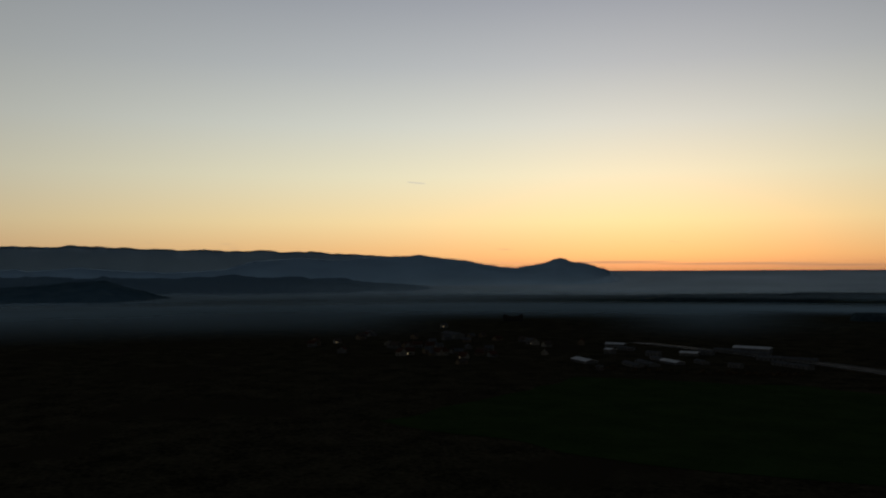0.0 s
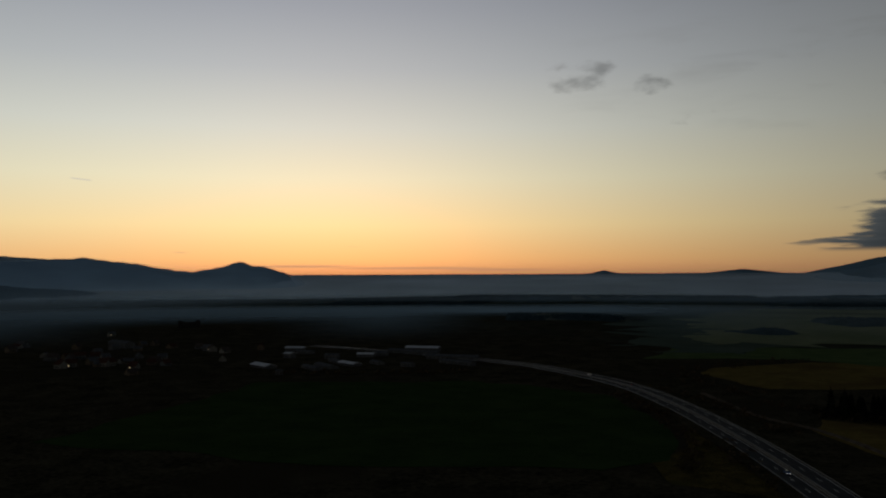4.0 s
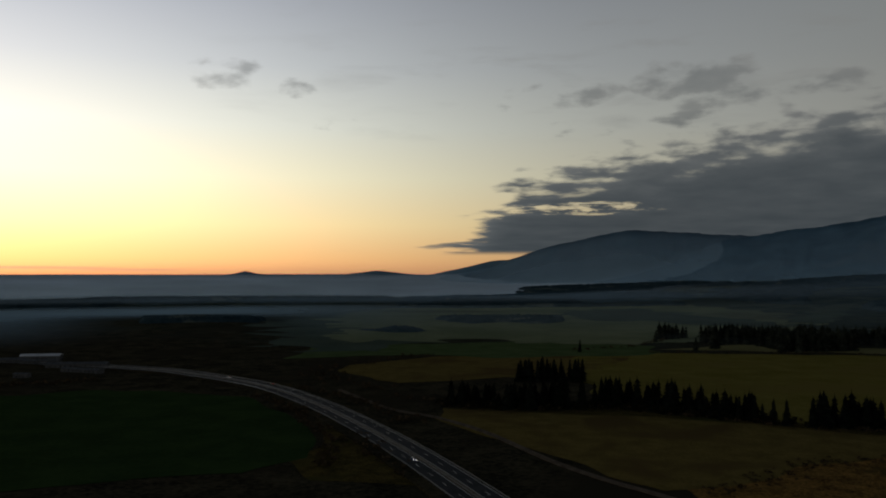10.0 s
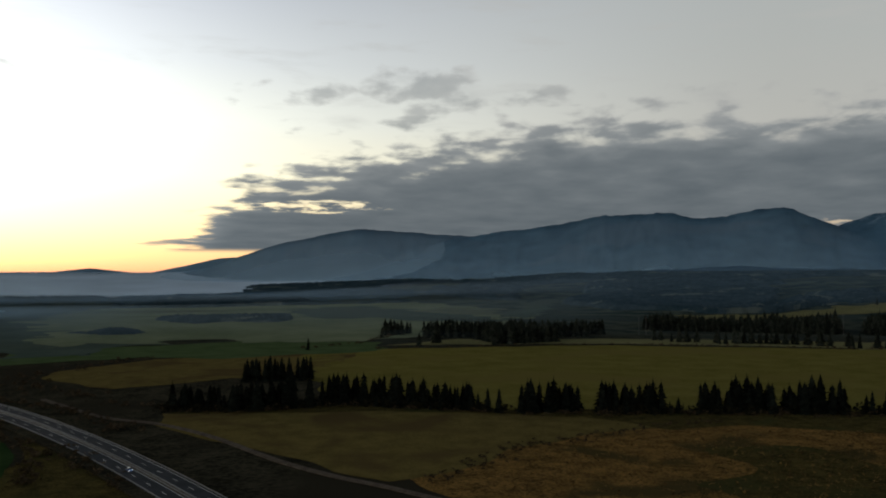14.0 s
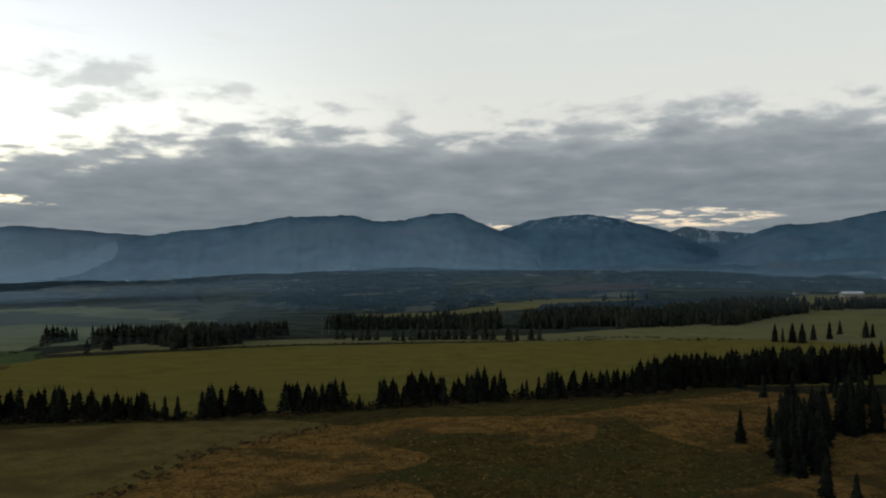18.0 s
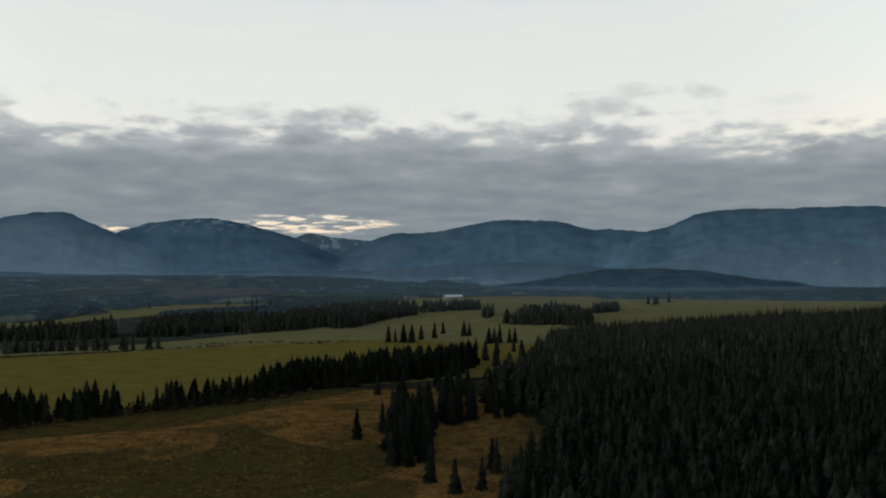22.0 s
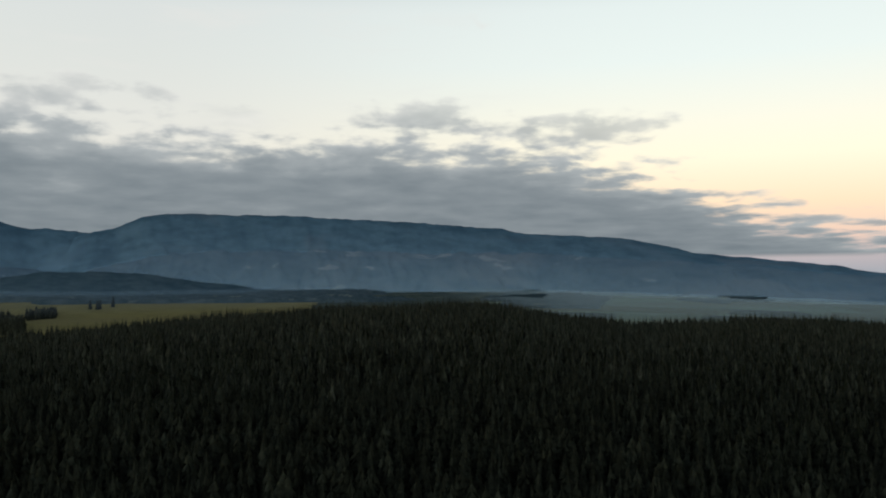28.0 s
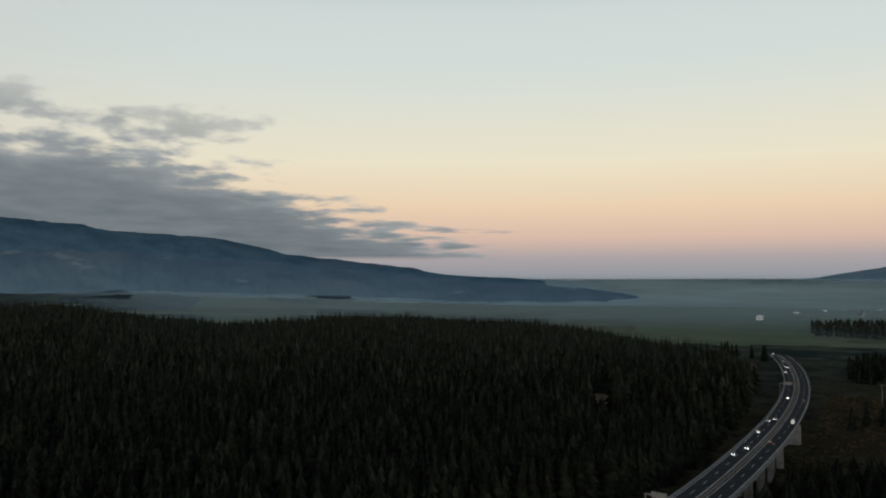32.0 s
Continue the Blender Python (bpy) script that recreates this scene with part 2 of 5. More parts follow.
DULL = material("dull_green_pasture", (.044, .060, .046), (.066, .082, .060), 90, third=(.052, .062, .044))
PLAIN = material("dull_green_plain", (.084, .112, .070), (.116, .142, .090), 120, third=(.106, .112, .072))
EARTH = material("bare_earth", (.06, .046, .034), (.11, .088, .064), 5, bump=0.1)
ASPHALT = material("worn_asphalt", (.018, .020, .022), (.030, .032, .034), 8, rough=0.9, gloss=0.03)
PAINT = material("road_paint", (.24, .24, .235), (.40, .40, .39), 3, rough=0.6, gloss=0.2)
CONCRETE = material("weathered_concrete", (.12, .118, .11), (.20, .195, .185), 3, bump=0.02)
STEEL = material("galvanised_steel", (.11, .114, .118), (.17, .175, .18), 1.5, rough=0.6, metal=0.2, gloss=0.2)
# blue of distance haze is mixed into these mountain and hill colours
MOUNT = material("hazed_forest_mountain", (.024, .056, .084), (.050, .098, .132), 130, bump=5, third=(.060, .090, .116))
MOUNT_FAR = material("haze_pale_mountain", (.085, .135, .165), (.125, .175, .20), 300, third=(.16, .20, .22))
MOUNT_WEST = material("hazed_western_mountain", (.040, .075, .105), (.066, .108, .140), 240, bump=6, third=(.055, .09, .12))
HILL = material("hazed_wooded_hill", (.018, .038, .050), (.040, .064, .076), 60, bump=4)
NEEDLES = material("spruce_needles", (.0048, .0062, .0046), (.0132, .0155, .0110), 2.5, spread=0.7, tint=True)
# same needles for far trees, lightened to hold the haze
FAR_NEEDLES = material("hazed_far_needles", (.0115, .0150, .0118), (.0320, .0355, .0260), 5, tint=True)
BARK = material("spruce_bark", (.035, .026, .02), (.07, .055, .042), 0.6)
SCRUB = material("bare_scrub", (.024, .018, .010), (.082, .058, .032), 4, tint=True)
TUFT = material("dry_tussock", (.036, .023, .009), (.200, .118, .038), 12, tint=True)


def snowy(name, low, high, snow=(.17, .22, .26)):
    """Mountain forest with patches of old snow above the height low."""
    m = MOUNT.copy()
    m.name = name
    t = m.node_tree
    shader = next(n for n in t.nodes if n.type == "BSDF_PRINCIPLED")
    base = shader.inputs["Base Color"].links[0].from_socket
    at = node(t, "ShaderNodeTexCoord").outputs["Object"]
    up = step(t, node(t, "ShaderNodeSeparateXYZ", i0=at).outputs[2], low, high)
    spots = step(t, node(t, "ShaderNodeTexNoise", Vector=at, Scale=0.02, Detail=7.0, Roughness=0.7).outputs[0], 0.5, 0.62)
    col = blend(t, calc(t, "MULTIPLY", up, spots), base, (*snow, 1))
    t.links.new(col, shader.inputs["Base Color"])
    return m


SNOWY = snowy("snow_dusted_mountain", 300, 400)


def cleared(base, name, colour, size, cut):
    """The same cover with felled or bare patches about size metres wide."""
    m = base.copy()
    m.name = name
    t = m.node_tree
    shader = next(n for n in t.nodes if n.type == "BSDF_PRINCIPLED")
    old = shader.inputs["Base Color"].links[0].from_socket
    at = node(t, "ShaderNodeTexCoord").outputs["Object"]
    squat = node(t, "ShaderNodeVectorMath", p_operation="MULTIPLY", i0=at, i1=(1, 1, 3.0)).outputs[0]
    patch = node(t, "ShaderNodeTexNoise", Vector=squat, Scale=1 / size, Detail=4.0, Roughness=0.55, Distortion=0.3).outputs[0]
    t.links.new(blend(t, step(t, patch, cut, cut + 0.05), old, (*colour, 1)), shader.inputs["Base Color"])
    return m


# ---- land ----
def smooth(v, lo, hi):
    v = np.clip((v - lo) / (hi - lo), 0, 1)
    return v * v * (3 - 2 * v)


def polar(a, d):
    return d * math.sin(radians(a)), d * math.cos(radians(a))


WAVES = np.random.default_rng(4).uniform(-1, 1, (14, 4))


def waves(x, y, size):
    """Gentle swells with crests about size metres apart."""
    z = np.zeros_like(x)
    for kx, ky, ph, amp in WAVES:
        z = z + np.sin((kx * x + ky * y) * 6.28 / size + ph * 9) * (0.5 + 0.5 * amp)
    return z / 5.0


LATTICE = np.random.default_rng(9).random((256, 256))


def fbm(x, y, size, octaves=4):
    """Cloudy noise from 0 to 1 with lumps of size metres."""
    total, gain, sum_gain = 0.0, 1.0, 0.0
    for k in range(octaves):
        u, v = x * 2 ** k / size + 37.3 * k, y * 2 ** k / size + 91.7 * k
        i, j = np.floor(u).astype(int), np.floor(v).astype(int)
        fu, fv = u - i, v - j
        fu, fv = fu * fu * (3 - 2 * fu), fv * fv * (3 - 2 * fv)
        g = lambda p, q: LATTICE[(i + p) % 256, (j + q) % 256]
        total = total + gain * ((g(0, 0) * (1 - fu) + g(1, 0) * fu) * (1 - fv) + (g(0, 1) * (1 - fu) + g(1, 1) * fu) * fv)
        sum_gain, gain = sum_gain + gain, gain * 0.5
    return total / sum_gain


ROAD = [(-430, 985), (-300, 925), (-148, 832), (-90, 774), (-30, 689), (9, 592), (38, 490), (58, 400), (74, 310),
        (97, 170), (115, 20), (128, -130), (135, -258), (138, -320), (151, -413), (171, -525), (199, -647), (235, -770), (283, -905), (329, -1013)]


def curve_points(points, gap):
    """A smooth line through the points, one point every gap metres or so."""
    out = []
    p = [Vector(points[0])] + [Vector(q) for q in points] + [Vector(points[-1])]
    for i in range(1, len(p) - 2):
        a, b, c, d = p[i - 1:i + 3]
        n = max(2, int((c - b).length / gap))
        for k in range(n):
            s = k / n
            out.append(0.5 * (2 * b + (c - a) * s + (2 * a - 5 * b + 4 * c - d) * s * s + (3 * b - a - 3 * c + d) * s ** 3))
    return out + [p[-1]]


def lumps(d, a):
    """The castle's hill and a low wooded hill beside it."""
    return 10 * np.exp(-((a + 31) / 6.0) ** 2 - ((d - 1380) / 190.0) ** 2) + 10 * np.exp(-np.abs((a + 7.2) / 5.6) ** 3 - ((d - 1560) / 170.0) ** 2)


def height(x, y):
    """The land's height: a flat valley, a forest ridge, the rise of its far sides and the gully under the viaduct."""
    x, y = np.asarray(x, float), np.asarray(y, float)
    d, a = np.hypot(x, y), np.degrees(np.arctan2(x, y))
    east = smooth(a, 8, 45) * smooth(a, 150, 110)
    z = 94.0 * smooth(d, 2900, 4880) ** 1.3 * (1 - east) + 92.0 * smooth(d - 500 * smooth(a, 58, 84), 1700, 3850) * east
    z = z + 30 * smooth(d, 1300, 2500) * (1 - 0.9 * smooth(d, 2500, 3700)) * smooth(a, 30, 70) * smooth(a, 150, 110)
    crest = np.interp(a, [82, 89, 94, 100, 107, 112, 116, 120, 125, 131, 137, 141, 148, 153, 160], [0, 12, 21, 26, 33, 38, 34, 22, 10, 15, 13, 10, 4, 0, 0])
    z = z + crest * smooth(d, 520, 1080) * smooth(d, 1900, 1250)
    z = z + lumps(d, a)
    z = z - 17 * np.exp(-((x - 165) / 190.0) ** 2 - ((y + 440) / 140.0) ** 2) * smooth(y, -120, -250)
    z = z + waves(x, y, 900) * 2.2 * smooth(d, 650, 1800) + waves(y, x, 260) * 0.22
    z = z + waves(x, y, 1900) * 7 * smooth(d, 2000, 3300) * smooth(d, 4900, 4200)
    return z - 0.8


def ground_at(x, y):
    return float(height(x, y))


def mesh_object(name, verts, faces, mats, parent=None, smooth_faces=False):
    me = bpy.data.meshes.new(name)
    me.from_pydata(verts, [], faces)
    for m in mats:
        me.materials.append(m)
    if smooth_faces:
        me.shade_smooth()
    ob = new(name, me)
    ob.parent = parent
    return ob


def grid_faces(rows, cols, wrap=False):
    i = np.arange(rows - 1)[:, None] * cols + np.arange(cols if wrap else cols - 1)[None, :]
    j = np.arange(rows - 1)[:, None] * cols + (np.arange(cols if wrap else cols - 1)[None, :] + 1) % cols
    return np.stack([i, i + cols, j + cols, j], -1).reshape(-1, 4).tolist()


dist = np.concatenate([[0.5], np.geomspace(20, 4930, 190)])
turn = np.radians(np.arange(0, 360, 0.75))
gx, gy = np.outer(dist, np.sin(turn)), np.outer(dist, np.cos(turn))
gz = height(gx, gy)
verts = np.stack([gx, gy, gz], -1).reshape(-1, 3)
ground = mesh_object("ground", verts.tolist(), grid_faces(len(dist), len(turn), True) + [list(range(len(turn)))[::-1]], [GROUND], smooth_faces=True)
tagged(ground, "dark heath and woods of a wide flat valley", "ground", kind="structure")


def drape(name, corners, mat, lift, label, gap=22.0, ragged=12.0, step_m=12.0):
    """A field that lies on the land inside a ring of corners with softly uneven edges."""
    ring = []
    for i, c in enumerate(corners):
        b, e = Vector(c), Vector(corners[(i + 1) % len(corners)])
        n = max(1, int((e - b).length / step_m))
        for k in range(n):
            q = b.lerp(e, k / n)
            p = Vector((q.x, q.y, 0.0)) / 45
            ring.append((q.x + ragged * noise.noise(p), q.y + ragged * noise.noise(p + Vector((9, 5, 0)))))
    bm = bmesh.new()
    bm.faces.new([bm.verts.new((*q, 0)) for q in ring])
    for axis in (0, 1):
        lo, hi = min(q[axis] for q in ring), max(q[axis] for q in ring)
        for v in np.arange(lo + gap / 2, hi, gap):
            co, no = [0, 0, 0], [0, 0, 0]
            co[axis], no[axis] = v, 1
            bmesh.ops.bisect_plane(bm, geom=bm.verts[:] + bm.edges[:] + bm.faces[:], plane_co=co, plane_no=no)
    bmesh.ops.triangulate(bm, faces=bm.faces[:])
    at = np.array([v.co for v in bm.verts])
    for v, z in zip(bm.verts, height(at[:, 0], at[:, 1])):
        v.co.z = z + lift
    if sum(f.normal.z for f in bm.faces) < 0:
        bmesh.ops.reverse_faces(bm, faces=bm.faces[:])
    me = bpy.data.meshes.new(name)
    bm.to_mesh(me)
    bm.free()
    me.materials.append(mat)
    me.shade_smooth()
    return tagged(new(name, me), label, "field", kind="structure")


drape("crop_field", [(-330, 640), (-151, 695), (-40, 640), (-8, 560), (8, 490), (8, 450), (2, 418), (-25, 392), (-120, 372), (-330, 380)], GREEN, 0.24, "bright green winter crop beside the motorway")
drape("crop_field", [(-14, 920), (58, 932), (137, 943), (216, 889), (392, 884), (443, 999), (321, 1100), (170, 1079), (30, 1110)], GRASS, 0.26, "green crop field in the middle of the valley")
drape("stubble_field", [(80, 690), (180, 720), (240, 690), (380, 900), (150, 912), (70, 870), (30, 800)], STUBBLE, 0.24, "brown striped stubble field among hedges")
drape("meadow", [(213, 545), (302, 462), (417, 396), (573, 300), (644, 262), (760, 145), (960, 135), (1110, 135), (1165, 330), (1134, 455), (897, 638), (682, 822), (407, 915), (300, 880), (240, 700)], MEADOW, 0.24, "wide yellow-green meadow behind a row of spruces")
drape("stubble_field", [(100, 556), (143, 536), (241, 500), (330, 426), (353, 376), (294, 367), (245, 366), (201, 342), (168, 325), (150, 325), (125, 393), (97, 470), (84, 520)], STUBBLE, 0.24, "tan mown field beside a dirt track")
drape("verge", [(-10, 700), (14, 537), (13, 449), (-6, 415), (7, 377), (52, 354), (34, 470), (10, 560), (-22, 668)], BOG, 0.22, "orange-brown rough verge beside the motorway", gap=18, ragged=8, step_m=8)
drape("heath", [(160, 335), (200, 354), (243, 376), (294, 379), (350, 386), (396, 371), (472, 296), (539, 272), (640, 240), (660, 160), (560, 80), (420, 50), (330, 50), (250, 100), (180, 200)], HEATH, 0.20, "rough orange-brown grass with tussocks", gap=18, ragged=16, step_m=8)
drape("rough_grass", [(100, 560), (143, 532), (238, 494), (326, 420), (345, 362), (390, 352), (462, 280), (538, 262), (636, 232), (660, 252), (630, 292), (575, 298), (455, 380), (349, 434), (291, 472), (213, 547), (143, 554)], BOG, 0.30, "rough brown grass under a row of spruces", gap=18, ragged=8, step_m=6)
drape("bog", [(215, 235), (290, 275), (345, 292), (425, 245), (432, 190), (385, 135), (320, 115), (250, 155)], BOG, 0.32, "dark wet patch of green-brown grass", gap=18, ragged=60, step_m=6)
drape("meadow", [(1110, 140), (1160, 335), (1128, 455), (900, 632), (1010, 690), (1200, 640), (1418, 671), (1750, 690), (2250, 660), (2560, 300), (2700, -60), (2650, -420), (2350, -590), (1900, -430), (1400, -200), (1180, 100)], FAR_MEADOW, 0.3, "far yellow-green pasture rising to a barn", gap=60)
drape("pasture", [(560, 1640), (720, 1370), (830, 1300), (900, 1420), (860, 2050), (640, 2000)], DULL, 0.8, "dull green pasture on the rising valley side", gap=60, ragged=60)
drape("pale_field", [(430, 950), (690, 840), (900, 655), (1000, 600), (1040, 650), (920, 760), (760, 890), (560, 1000)], FAR_MEADOW, 0.5, "olive grass strip between two lines of spruces", gap=40)
drape("pale_field", [(840, 1300), (960, 1400), (1380, 1880), (1250, 1850), (1000, 1560)], DULL, 0.9, "pale stubble strip between woods", gap=60, ragged=50)
drape("pale_field", [(1239, 1295), (1375, 1173), (1449, 1176), (1617, 1200), (1748, 1163), (1892, 940), (1754, 879), (1589, 1028), (1434, 1092), (1245, 1074), (1142, 1134)], FAR_MEADOW, 0.9, "long pale field behind dark woods", gap=60, ragged=30)
drape("felled_slope", [(1927, 1301), (2089, 1333), (2279, 1290), (2314, 1150), (2164, 1048), (1989, 1056), (1872, 1160)], material("purple_brown_brush", (.052, .050, .048), (.080, .074, .068), 40), 2.5, "purple-brown brush on a felled slope", gap=60, ragged=60)
gp = random.Random(8)
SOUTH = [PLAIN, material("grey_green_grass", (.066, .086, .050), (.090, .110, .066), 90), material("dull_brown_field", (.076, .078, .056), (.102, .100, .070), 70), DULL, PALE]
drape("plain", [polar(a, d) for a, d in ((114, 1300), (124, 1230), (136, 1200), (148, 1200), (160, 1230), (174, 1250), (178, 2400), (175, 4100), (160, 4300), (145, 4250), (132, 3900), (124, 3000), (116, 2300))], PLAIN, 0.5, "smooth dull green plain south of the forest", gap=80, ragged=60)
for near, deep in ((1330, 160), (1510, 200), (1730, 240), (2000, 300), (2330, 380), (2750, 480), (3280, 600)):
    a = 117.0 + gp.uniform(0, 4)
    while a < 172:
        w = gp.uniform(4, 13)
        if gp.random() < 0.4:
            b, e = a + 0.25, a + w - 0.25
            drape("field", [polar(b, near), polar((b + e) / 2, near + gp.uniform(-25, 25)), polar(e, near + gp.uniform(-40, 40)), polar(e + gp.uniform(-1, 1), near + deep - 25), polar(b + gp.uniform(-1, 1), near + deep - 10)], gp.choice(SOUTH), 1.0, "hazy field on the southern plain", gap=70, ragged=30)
        a += w
# base colour raised to hold the haze over this pasture
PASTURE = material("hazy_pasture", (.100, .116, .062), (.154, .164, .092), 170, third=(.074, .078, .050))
drape("pasture", [polar(a, d) for a, d in ((-2, 1180), (0, 980), (4, 955), (8, 1090), (7, 1600), (4, 2250), (0, 2050), (-2, 1500))], DULL, 0.42, "rough pasture between scrub and fields", gap=60, ragged=80)
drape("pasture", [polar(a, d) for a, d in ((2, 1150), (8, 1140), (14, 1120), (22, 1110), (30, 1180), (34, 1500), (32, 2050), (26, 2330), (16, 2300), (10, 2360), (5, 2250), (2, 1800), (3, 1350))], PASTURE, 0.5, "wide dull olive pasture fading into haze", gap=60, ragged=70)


# ---- mountains ----
def mountain(name, summits, near, far, mat, label, rough=1.0, seed=0, foot=-30.0, width=0.6, veil_density=0.24, veil_tint=(.27, .45, .58), veil_top=0.2):
    """A range whose crest runs over summits given by azimuth and height above the camera in degrees; spurs and gullies run down its side."""
    az = np.arange(summits[0][0], summits[-1][0] + 0.01, 0.13)
    sa, se = np.array(summits).T
    base = np.interp(az, sa, se)
    k = np.hanning(max(3, int(width / 0.13) * 2 + 1))
    pad = len(k) // 2
    base = np.convolve(np.pad(base, pad, mode="edge"), k / k.sum(), "valid")
    base = base + 0.16 * rough * (fbm(az * 100 + seed * 1000, az * 0 + seed, 110, 4) - 0.5)
    rows = 45
    run, turn = np.meshgrid(np.linspace(0, 1.25, rows), az, indexing="ij")
    d = near + (far - near) * run
    x, y = d * np.sin(np.radians(turn)), d * np.cos(np.radians(turn))
    low = height(x, y) + foot
    top = 90 + far * np.tan(np.radians(base))[None, :]
    shape = np.where(run <= 1, run ** 1.25, 1 - (run - 1) * 1.6)
    body = np.sin(math.pi * np.minimum(run, 1) ** 0.8)
    u = turn * 100 + 260 * (fbm(turn * 100 + seed * 310, run * 300, 380, 2) - 0.5) + seed * 777
    v = run * 240 + seed * 531
    ridged = lambda size: 1 - 2 * np.abs(2 * fbm(u, v, size, 2) - 1)
    lump = (ridged(310) * 0.06 + ridged(115) * 0.03) * body + (fbm(u, v * 2, 42, 3) - 0.5) * 0.035 * np.minimum(1, run * 3)
    verts = np.stack([x, y, low + (top - low) * (shape + lump * rough)], -1).reshape(-1, 3).tolist()
    calm = np.stack([x * (1 - 30 / d), y * (1 - 30 / d), low + (top - low) * (shape + 0.17 * body * rough) + 8], -1)
    ob = mesh_object(name, verts, grid_faces(rows, len(az)), [mat], smooth_faces=True)
    # see-through sheet over the slope, added to imitate distance haze
    cols_kept = np.unique(np.append(np.arange(0, len(az), 4), len(az) - 1))
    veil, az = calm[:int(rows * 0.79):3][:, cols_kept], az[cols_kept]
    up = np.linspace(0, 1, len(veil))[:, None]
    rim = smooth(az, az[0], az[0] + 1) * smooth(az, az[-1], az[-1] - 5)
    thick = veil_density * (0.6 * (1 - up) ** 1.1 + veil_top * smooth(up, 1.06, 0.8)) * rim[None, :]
    blanket("slope_mist", veil, thick, veil_tint, "thin blue haze sheet up the mountain's side")
    return tagged(ob, label, "mountain", kind="structure")


# a see-through sheet, lit by the sky, that stands in for mist or haze
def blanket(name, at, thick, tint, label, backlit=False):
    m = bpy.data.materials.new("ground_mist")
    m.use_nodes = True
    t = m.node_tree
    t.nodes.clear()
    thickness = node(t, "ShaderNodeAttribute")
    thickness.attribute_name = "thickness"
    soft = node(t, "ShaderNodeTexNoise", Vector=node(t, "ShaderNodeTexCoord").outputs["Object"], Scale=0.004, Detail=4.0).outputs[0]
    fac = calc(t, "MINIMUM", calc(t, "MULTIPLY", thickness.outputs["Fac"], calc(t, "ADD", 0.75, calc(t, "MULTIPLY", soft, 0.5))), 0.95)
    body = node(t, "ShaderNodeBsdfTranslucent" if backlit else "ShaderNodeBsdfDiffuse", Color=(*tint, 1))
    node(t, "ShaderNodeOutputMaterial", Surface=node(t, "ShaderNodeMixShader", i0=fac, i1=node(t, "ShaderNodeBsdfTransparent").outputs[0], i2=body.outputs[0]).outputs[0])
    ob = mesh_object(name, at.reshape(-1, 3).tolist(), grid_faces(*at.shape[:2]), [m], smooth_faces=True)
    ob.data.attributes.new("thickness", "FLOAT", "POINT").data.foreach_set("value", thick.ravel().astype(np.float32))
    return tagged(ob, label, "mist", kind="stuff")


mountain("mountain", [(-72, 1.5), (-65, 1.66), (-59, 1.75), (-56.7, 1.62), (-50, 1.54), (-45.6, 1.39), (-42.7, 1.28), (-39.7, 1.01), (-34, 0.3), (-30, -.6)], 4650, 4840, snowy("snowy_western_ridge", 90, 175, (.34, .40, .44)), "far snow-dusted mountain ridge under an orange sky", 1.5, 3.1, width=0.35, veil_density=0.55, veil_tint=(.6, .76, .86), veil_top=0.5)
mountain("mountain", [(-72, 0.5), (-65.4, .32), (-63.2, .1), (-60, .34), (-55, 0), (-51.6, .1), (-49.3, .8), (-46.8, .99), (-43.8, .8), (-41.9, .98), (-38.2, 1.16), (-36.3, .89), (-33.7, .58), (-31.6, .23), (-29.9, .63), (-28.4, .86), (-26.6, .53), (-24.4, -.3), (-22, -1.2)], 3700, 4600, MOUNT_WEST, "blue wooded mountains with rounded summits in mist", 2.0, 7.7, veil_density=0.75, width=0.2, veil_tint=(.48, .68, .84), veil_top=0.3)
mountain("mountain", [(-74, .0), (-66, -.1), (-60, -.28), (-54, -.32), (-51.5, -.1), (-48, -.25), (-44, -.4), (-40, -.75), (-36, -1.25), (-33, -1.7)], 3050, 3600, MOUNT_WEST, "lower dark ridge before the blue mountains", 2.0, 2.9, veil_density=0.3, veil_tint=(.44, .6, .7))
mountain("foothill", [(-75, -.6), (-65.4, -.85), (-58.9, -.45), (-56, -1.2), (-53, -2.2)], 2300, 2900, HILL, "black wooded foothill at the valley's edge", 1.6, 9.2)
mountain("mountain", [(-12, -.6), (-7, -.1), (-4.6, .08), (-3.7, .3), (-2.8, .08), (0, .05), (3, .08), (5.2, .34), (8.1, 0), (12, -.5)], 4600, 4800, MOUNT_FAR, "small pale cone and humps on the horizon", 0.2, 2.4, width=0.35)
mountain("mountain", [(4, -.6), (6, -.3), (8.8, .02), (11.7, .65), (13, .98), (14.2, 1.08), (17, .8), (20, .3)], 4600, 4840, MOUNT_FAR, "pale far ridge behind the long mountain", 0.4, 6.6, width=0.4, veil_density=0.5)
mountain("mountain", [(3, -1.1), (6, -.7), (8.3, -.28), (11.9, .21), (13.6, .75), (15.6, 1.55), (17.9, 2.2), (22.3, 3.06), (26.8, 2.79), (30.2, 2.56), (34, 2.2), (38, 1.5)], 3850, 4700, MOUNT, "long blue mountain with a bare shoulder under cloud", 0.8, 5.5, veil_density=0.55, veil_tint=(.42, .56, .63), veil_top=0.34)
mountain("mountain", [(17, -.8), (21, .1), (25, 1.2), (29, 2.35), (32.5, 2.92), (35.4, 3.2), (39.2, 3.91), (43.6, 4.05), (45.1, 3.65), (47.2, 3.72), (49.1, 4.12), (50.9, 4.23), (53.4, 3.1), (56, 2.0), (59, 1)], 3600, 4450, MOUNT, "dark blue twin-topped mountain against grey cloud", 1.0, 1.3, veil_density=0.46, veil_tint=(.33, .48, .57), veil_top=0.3)
